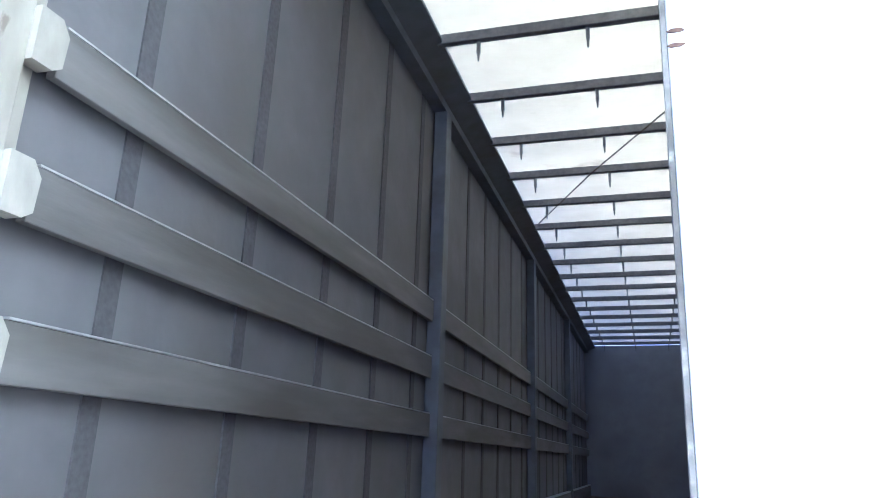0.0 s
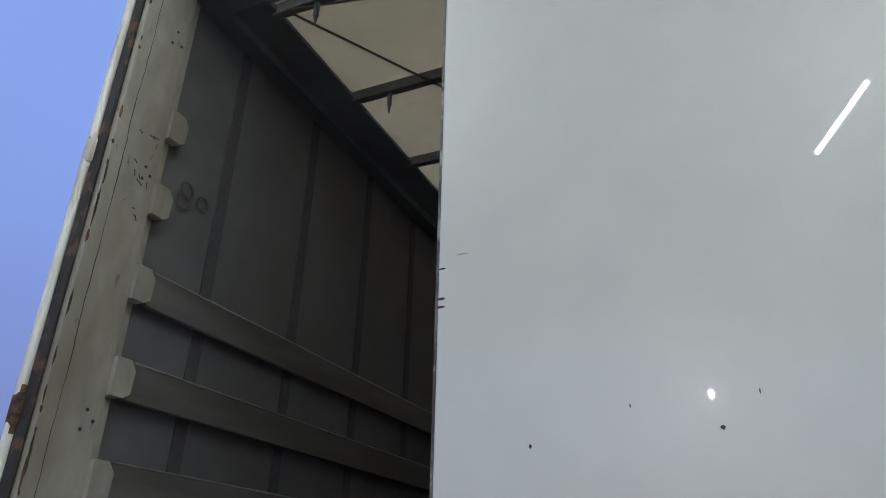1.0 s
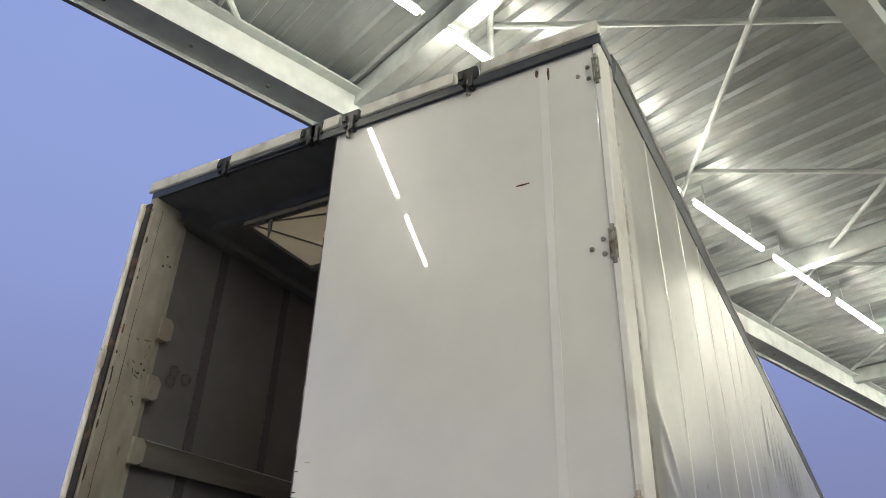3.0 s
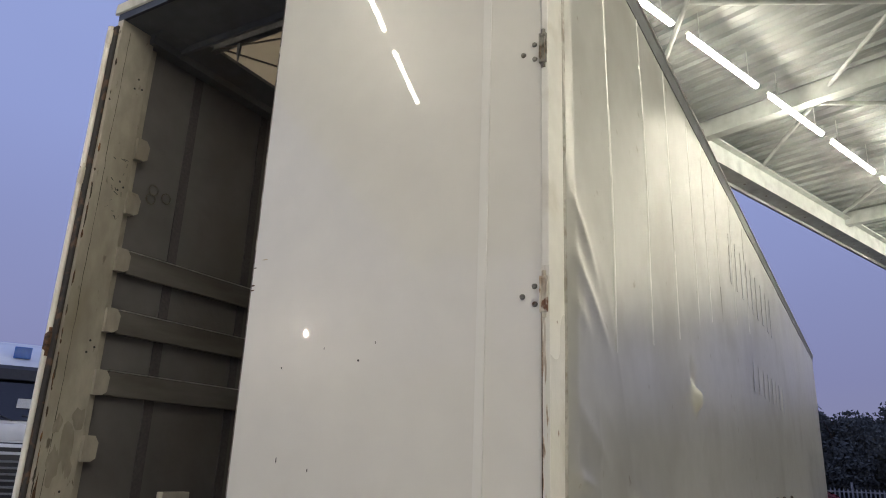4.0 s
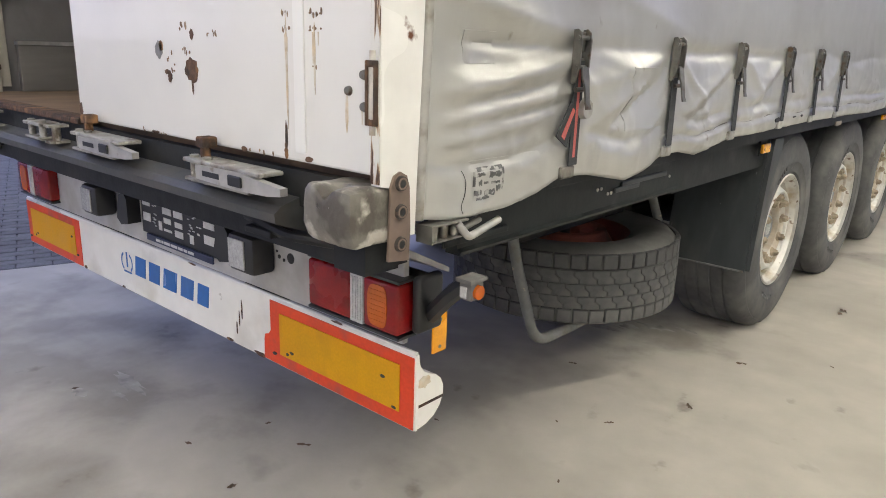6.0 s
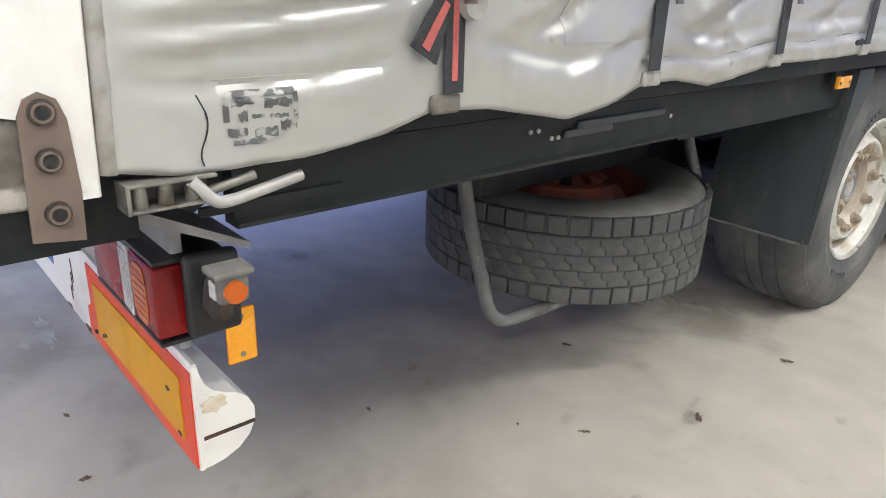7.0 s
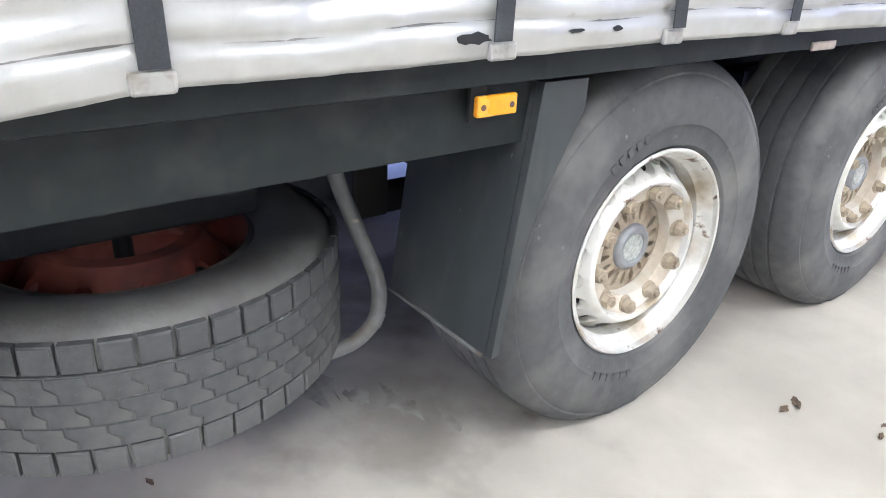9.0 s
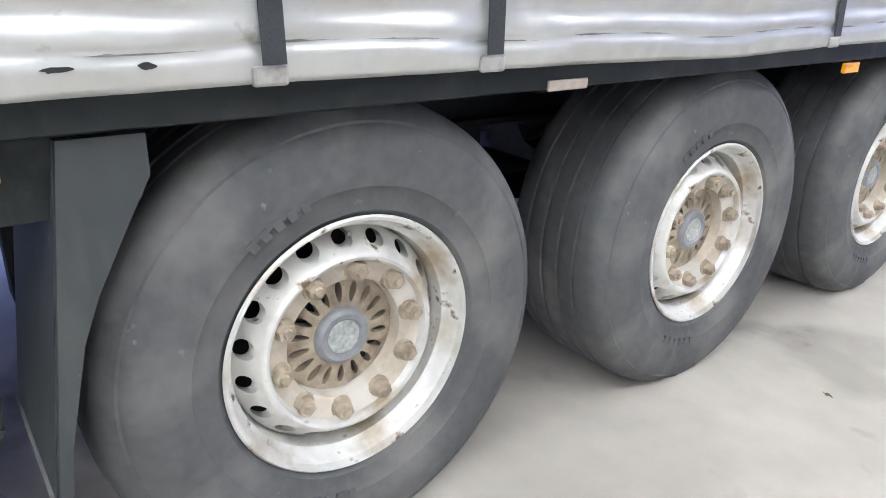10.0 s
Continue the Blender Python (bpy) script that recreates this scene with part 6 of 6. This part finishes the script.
part("cradle_bar", boxm(0.18, 1.55, 0.315, 0.90, 1.61, 0.352, bevel=0.004), M_tube, trailer)
part("cradle_bar", boxm(0.18, 2.02, 0.315, 0.90, 2.08, 0.352, bevel=0.004), M_tube, trailer)
part("spare_clamp", cylm((0.60, 1.815, 0.45), (0.60, 1.815, 1.0), 0.022, seg=10), M_black, trailer)
# black block added for the deep shade over the spare, hiding its back half
part("spare_bracket", boxm(0.10, 1.25, 0.668, 0.74, 2.10, 0.90, bevel=0.01), M_black, trailer)
for yb in (1.45, 2.05):
    part("bracket_hanger", boxm(0.40, yb - 0.03, 0.90, 0.62, yb + 0.03, 1.0), M_black, trailer)


# ---- litter on the slab ----
def leaf_mesh(seed):
    rg2 = random.Random(seed)
    bm2 = bmesh.new()
    pts = [(0.03 * (i / 7 - 0.5) * 2, 0.013 * math.sin(math.pi * i / 7) * rg2.uniform(0.6, 1.2)) for i in range(8)]
    poly2 = [(a, b) for a, b in pts] + [(a, -b * rg2.uniform(0.6, 1.1)) for a, b in pts[-2:0:-1]]
    c = bm2.verts.new((0, 0, 0.004))
    vs = [bm2.verts.new((a, b, 0.001 + rg2.uniform(0, 0.008))) for a, b in poly2]
    for i in range(len(vs)):
        bm2.faces.new((c, vs[i], vs[(i + 1) % len(vs)]))
    return finish(bm2, "leaf", M_leaf)


leaf_meshes = [leaf_mesh(k) for k in range(4)]
rg = random.Random(3)
spots = [(1.30, 2.33, 1.0), (1.29, 1.74, 0.9), (1.114, 1.39, 0.7), (0.40, 0.475, 0.9), (1.468, 3.43, 1.0), (0.183, 0.481, 0.5), (0.726, 1.765, 0.7), (0.96, 1.258, 0.35), (0.43, 0.165, 0.7),
         (1.472, 3.49, 1.2), (1.68, 3.61, 0.6), (1.52, 8.16, 2.0), (1.70, 3.55, 0.7), (1.18, 0.92, 0.4), (0.62, 0.94, 0.5), (1.9, 2.9, 0.6), (1.62, 2.6, 0.5), (1.55, 4.6, 0.7), (2.0, 4.3, 0.8),
         (0.1, 0.2, 0.6), (-0.6, 0.1, 0.6), (0.75, 0.35, 0.5)]
for sx, sy, sc in spots:
    ob = new("dry_leaf", leaf_meshes[rg.randrange(4)])
    ob.matrix_basis = Matrix.Translation((sx, sy, 0.001)) @ Matrix.Rotation(rg.uniform(0, 6.3), 4, "Z") @ Matrix.Scale(sc, 4)
    tagged(ob, "dry dark brown leaf lying on the concrete", "leaf", "fallen leaves")
oil = bmesh.new()
for k, (cx, cy, rx, ry) in enumerate(((-0.5, 0.28, 0.12, 0.03), (-0.55, 0.10, 0.05, 0.02), (-0.42, 0.20, 0.05, 0.015), (0.56, 2.30, 0.13, 0.05), (0.80, 2.47, 0.09, 0.035), (0.70, 2.38, 0.05, 0.03), (0.95, 2.55, 0.05, 0.02), (0.90, 3.10, 0.06, 0.05), (1.03, 3.40, 0.05, 0.03))):
    pl = blob_poly(cx, cy, rx, ry, 300 + k, 18, 0.5)
    vs = [oil.verts.new((a, b, 0.0025)) for a, b in pl]
    oil.faces.new(vs)
tagged(part("oil_stain", oil, M_oil), "dark dried stains on the concrete", "stain", kind="structure")


# ---- parked truck across the yard ----
def truck(at, heading):
    t = thing("parked_truck", "white truck cab with dark windscreen parked across the yard", "truck")
    bm = bmesh.new()
    prism_in(bm, [(-1.2, 0.60), (0.95, 0.60), (1.10, 0.80), (1.12, 1.70), (1.06, 2.10), (0.86, 3.14), (0.62, 3.42), (0.05, 3.80), (-1.2, 3.88)], "x", -1.23, 1.23)
    bmesh.ops.bevel(bm, geom=bm.edges[:], offset=0.06, segments=3, affect="EDGES")
    part("cab", bm, M_cab, t, smooth=True)
    bm = bmesh.new()
    prism_in(bm, [(1.055, 2.14), (0.875, 3.06), (0.905, 3.07), (1.085, 2.15)], "x", -1.14, 1.14)
    ws = part("windscreen", bm, M_screen, t, "dark windscreen")
    part("pale_card", boxm(-0.30, 1.030, 2.40, -0.02, 1.075, 2.58), M_plateink, ws)
    for wx in (-0.7, 0.0, 0.6):
        part("wiper", tube_in(bmesh.new(), [(wx, 1.10, 2.14), (wx + 0.2, 1.088, 2.22), (wx + 0.55, 1.082, 2.25)], 0.014, 6), M_grille, ws)
    bm = bmesh.new()
    prism_in(bm, [(0.84, 3.10), (1.02, 2.93), (1.06, 2.95), (1.00, 3.16), (0.88, 3.24)], "x", -1.18, 1.18)
    part("sun_visor", bm, M_grille, t, "dark sun visor")
    part("badge_plate", boxm(-0.10, 0.60, 3.42, 0.22, 0.66, 3.66, bevel=0.01), M_blue, t, "small blue badge shape on the roof")
    part("front_band", boxm(-1.16, 1.075, 1.76, 1.16, 1.135, 2.09, bevel=0.03), M_cab, t, smooth=True)
    part("name_panel", boxm(-0.86, 1.10, 1.49, 0.86, 1.145, 1.70, bevel=0.02), M_cab, t, smooth=True)
    part("name_bar", boxm(-0.30, 1.143, 1.55, 0.34, 1.150, 1.63), M_grille, t)
    part("panel_frame", boxm(-0.92, 1.07, 0.66, 0.92, 1.118, 1.735, bevel=0.03), M_grille, t, smooth=True)
    for k in range(6):
        z = 0.74 + k * 0.12
        bm = bmesh.new()
        prism_in(bm, [(1.10, z), (1.15, z + 0.01), (1.145, z + 0.035), (1.10, z + 0.055)], "x", -0.80, 0.80)
        part("grille_bar", bm, M_tube, t)
    bm = boxm(-1.24, 0.86, 0.36, 1.24, 1.20, 0.66, bevel=0.05)
    part("bumper", bm, M_cab, t, smooth=True)
    part("lower_grille", boxm(-0.7, 1.19, 0.40, 0.7, 1.21, 0.58, bevel=0.01), M_grille, t)
    for sx in (-1, 1):
        part("headlamp", boxm(sx * 1.06 - 0.13, 1.07, 0.72, sx * 1.06 + 0.13, 1.17, 1.02, bevel=0.03), M_head, t, smooth=True)
        part("corner_panel", boxm(sx * 1.07 - 0.12, 1.02, 1.03, sx * 1.07 + 0.12, 1.125, 1.74, bevel=0.03), M_cab, t, smooth=True)
        mr = part("mirror", boxm(sx * 1.42 - 0.1, 0.8, 2.1, sx * 1.42 + 0.1, 0.95, 2.75, bevel=0.04), M_cab, t, smooth=True)
        part("mirror_arm", boxm(min(sx * 1.22, sx * 1.36), 0.85, 2.4, max(sx * 1.22, sx * 1.36), 0.9, 2.45), M_grille, mr)
        part("side_window", boxm(sx * 1.232 - 0.008, -0.1, 2.05, sx * 1.232 + 0.008, 0.7, 2.8), M_screen, t)
        for y in (0.2, -2.9):
            w = part("wheel", lathe_in(bmesh.new(), [(-0.16, 0.3), (-0.15, 0.46), (-0.10, 0.51), (0.10, 0.51), (0.15, 0.46), (0.16, 0.3)], 32), M_tyre, t, smooth=True, m=Matrix.Translation((sx * 1.05, y, 0.51)))
            part("rim", lathe_in(bmesh.new(), [(sx * 0.15, 0.3), (sx * 0.10, 0.27), (sx * 0.06, 0.18), (sx * 0.07, 0.0)], 24), M_rim, w, smooth=True)
    part("frame_rail", boxm(-0.45, -3.8, 0.65, 0.45, -1.1, 0.95), M_black, t)
    part("fifth_wheel", boxm(-0.5, -3.1, 0.95, 0.5, -2.4, 1.1, bevel=0.05), M_black, t)
    t.matrix_basis = Matrix.Translation(at) @ Matrix.Rotation(heading, 4, "Z")
    return t


truck((-13.6, 6.7, -0.012), radians(180 + 61.5))


# ---- fence, trees and a parked car far off ----
fence = thing("fence", "white picket fence on a low wall along the yard's far edge", "fence")
pk = bmesh.new()
prism_in(pk, [(-0.04, 0.56), (0.04, 0.56), (0.04, 1.24), (0.0, 1.34), (-0.04, 1.24)], "y", -0.012, 0.012)
pk_me = finish(pk, "picket", M_fence)
for k in range(250):
    ob = new("picket", pk_me)
    ob.location = (-14 + k * 0.20, 42.0, 0)
    ob.parent = fence
for k in range(21):
    part("post", boxm(-14.06 + k * 2.5, 42.02, 0.5, -13.94 + k * 2.5, 42.14, 1.62, bevel=0.01), M_fence, fence)
for z in (0.66, 1.12):
    part("rail", boxm(-14.2, 42.013, z, 36.2, 42.06, z + 0.07), M_fence, fence)
tagged(part("wall_low", boxm(-40, 41.9, -0.012, 60, 42.2, 0.52, bevel=0.02), M_kerb), "pale low concrete wall under the fence", "wall", kind="structure")


def crown_mesh(seed):
    rg2 = random.Random(seed)
    lumps = [(Vector((rg2.uniform(-1.6, 1.6), rg2.uniform(-1.4, 1.4), rg2.uniform(0.5, 4.6))), rg2.uniform(0.8, 1.4)) for _ in range(24)]
    verts, faces = [], []
    for c, r in lumps:
        for _ in range(700):
            d = Vector((rg2.gauss(0, 1), rg2.gauss(0, 1), rg2.gauss(0, 1))).normalized()
            p = c + d * r * rg2.uniform(0.45, 1.10)
            if p.z < 0.3:
                continue
            a = Vector((rg2.gauss(0, 1), rg2.gauss(0, 1), rg2.gauss(0, 1))).normalized()
            b = a.orthogonal().normalized()
            s = rg2.uniform(0.07, 0.15)
            i = len(verts)
            verts += [p - a * s, p - b * s * 0.6, p + a * s, p + b * s * 0.6]
            faces.append((i, i + 1, i + 2, i + 3))
    me = bpy.data.meshes.new("crown")
    me.from_pydata([tuple(v) for v in verts], [], faces)
    me.materials.append(M_foliage)
    return me


def tree(seed):
    t = thing("tree", "dark leafy tree behind the fence", "tree", "trees behind the fence")
    bm = bmesh.new()
    cyl_in(bm, (0, 0, 0), (0.1, 0, 2.2), 0.19, 0.13, seg=10)
    cyl_in(bm, (0.1, 0, 2.2), (0.0, 0.1, 4.8), 0.13, 0.04, seg=8)
    rg2 = random.Random(seed + 50)
    for _ in range(6):
        z = rg2.uniform(1.6, 3.6)
        a = rg2.uniform(0, 6.3)
        cyl_in(bm, (0.05, 0, z), (1.3 * math.cos(a), 1.3 * math.sin(a), z + 1.2), 0.07, 0.02, seg=6)
    part("trunk", bm, M_bark, t)
    c = new("crown", crown_mesh(seed))
    c.parent = t
    return t


protos = [tree(k) for k in range(3)]
rg = random.Random(21)
for k in range(34):
    m = Matrix.Translation((-12 + (k // 2) * 2.4 + rg.uniform(-0.6, 0.6), 45.5 + (k % 2) * 2.6 + rg.uniform(-0.6, 0.6), -0.012)) @ Matrix.Rotation(rg.uniform(0, 6.3), 4, "Z") @ Matrix.Scale(1.0, 4)
    sc = rg.uniform(0.78, 1.05) + 0.12 * (k % 2)
    if k < 3:
        protos[k].matrix_basis = m
        protos[k].scale = (sc, sc, sc)
    else:
        c = copy_thing(protos[k % 3], m)
        c.scale = (sc, sc, sc)


def car(at, heading):
    t = thing("parked_car", "dark red car parked near the fence", "car")
    bm = bmesh.new()
    prism_in(bm, [(-2.1, 0.35), (2.1, 0.35), (2.15, 0.62), (1.9, 0.85), (1.05, 0.95), (0.45, 1.40), (-1.1, 1.45), (-1.8, 1.0), (-2.15, 0.9)], "x", -0.88, 0.88)
    bmesh.ops.bevel(bm, geom=bm.edges[:], offset=0.08, segments=2, affect="EDGES")
    part("body", bm, M_carred, t, smooth=True)
    bm = bmesh.new()
    prism_in(bm, [(0.95, 0.98), (0.45, 1.34), (-1.05, 1.39), (-1.55, 1.02)], "x", -0.89, 0.89)
    part("window", bm, M_screen, t)
    for sx in (-1, 1):
        for y in (-1.35, 1.35):
            part("wheel", lathe_in(bmesh.new(), [(-0.1, 0.2), (-0.1, 0.29), (-0.07, 0.32), (0.07, 0.32), (0.1, 0.29), (0.1, 0.2), (0.05, 0.0)], 24), M_tyre, t, smooth=True, m=Matrix.Translation((sx * 0.84, y, 0.32)))
    t.matrix_basis = Matrix.Translation(at) @ Matrix.Rotation(heading, 4, "Z")


car((-1.6, 37.3, -0.012), radians(80))

# floodlights on poles behind the camera
for px, py, pz in ((-1.9, -40.0, 11.6), (-33.5, -38.0, 10.6)):
    f = thing("floodlight", "lit floodlight on a tall yard pole", "floodlight", "yard floodlights")
    part("pole", cylm((0, 0, 0), (0, 0, pz - 0.2), 0.11, 0.07, seg=12), M_steel, f, smooth=True)
    part("bracket", boxm(-0.3, -0.06, pz - 0.25, 0.3, 0.06, pz - 0.15), M_steel, f)
    part("lamp_head", boxm(-0.35, -0.1, pz - 0.16, 0.35, 0.10, pz + 0.36, bevel=0.03), M_fascia, f)
    part("lamp_glass", boxm(-0.09, 0.101, pz - 0.06, 0.09, 0.115, pz + 0.28), M_flood, f)
    f.matrix_basis = Matrix.Translation((px, py, -0.012)) @ Matrix.Rotation(math.atan2(-(0.6 - px), 0 - py), 4, "Z")

# ---- concrete pavers beside the slab ----
bed = slab("paver_bed", [under(-14, pave_edge - 0.003), under(-14, -9), under(4, -9), under(4, pave_edge - 0.003)], -0.2, -0.010, M_asphalt, "strip of dark concrete block paving beside the slab", "paving")
pav_me = finish(boxm(-0.0975, -0.0475, -0.05, 0.0975, 0.0475, 0.0, bevel=0.004, seg=1), "paver", M_paver)
rg = random.Random(5)
rot = turn
cells = []
for i in range(46):
    for j in range(70):
        uu = -11.0 + i * 0.201 + (0.1 if j % 2 else 0)
        vv = pave_edge - 0.055 - j * 0.101
        cells.append((under(uu, vv), i, j))
cells.sort(key=lambda c: (c[0] - Vector((-2.6, 1.6, 0))).length)
near_c, far_c = cells[:300], cells[300:]
for p, i, j in near_c:
    ob = new("paver", pav_me)
    ob.matrix_basis = Matrix.Translation((p.x, p.y, 0.001 + rg.uniform(-0.002, 0.002))) @ rot @ Matrix.Rotation(math.pi / 2, 4, "Z")
    ob.parent = bed
vs, fs = [], []
R2 = (rot @ Matrix.Rotation(math.pi / 2, 4, "Z")).to_3x3()
for p, i, j in far_c:
    z = 0.001 + rg.uniform(-0.002, 0.002)
    k = len(vs)
    for dz, g in ((-0.012, 0.0), (-0.003, 0.0), (0.0, 0.004)):
        for a, b in ((-1, -1), (1, -1), (1, 1), (-1, 1)):
            q = p + R2 @ Vector((a * (0.0975 - g), b * (0.0475 - g), 0))
            vs.append((q.x, q.y, z + dz))
    for a in (0, 4):
        for b in range(4):
            c = (b + 1) % 4
            fs.append((k + a + b, k + a + c, k + a + 4 + c, k + a + 4 + b))
    fs.append((k + 8, k + 9, k + 10, k + 11))
me = bpy.data.meshes.new("far_pavers")
me.from_pydata(vs, [], fs)
me.materials.append(M_paver)
ob = new("far_pavers", me)
ob.parent = bed
tagged(ob, kind="stuff")
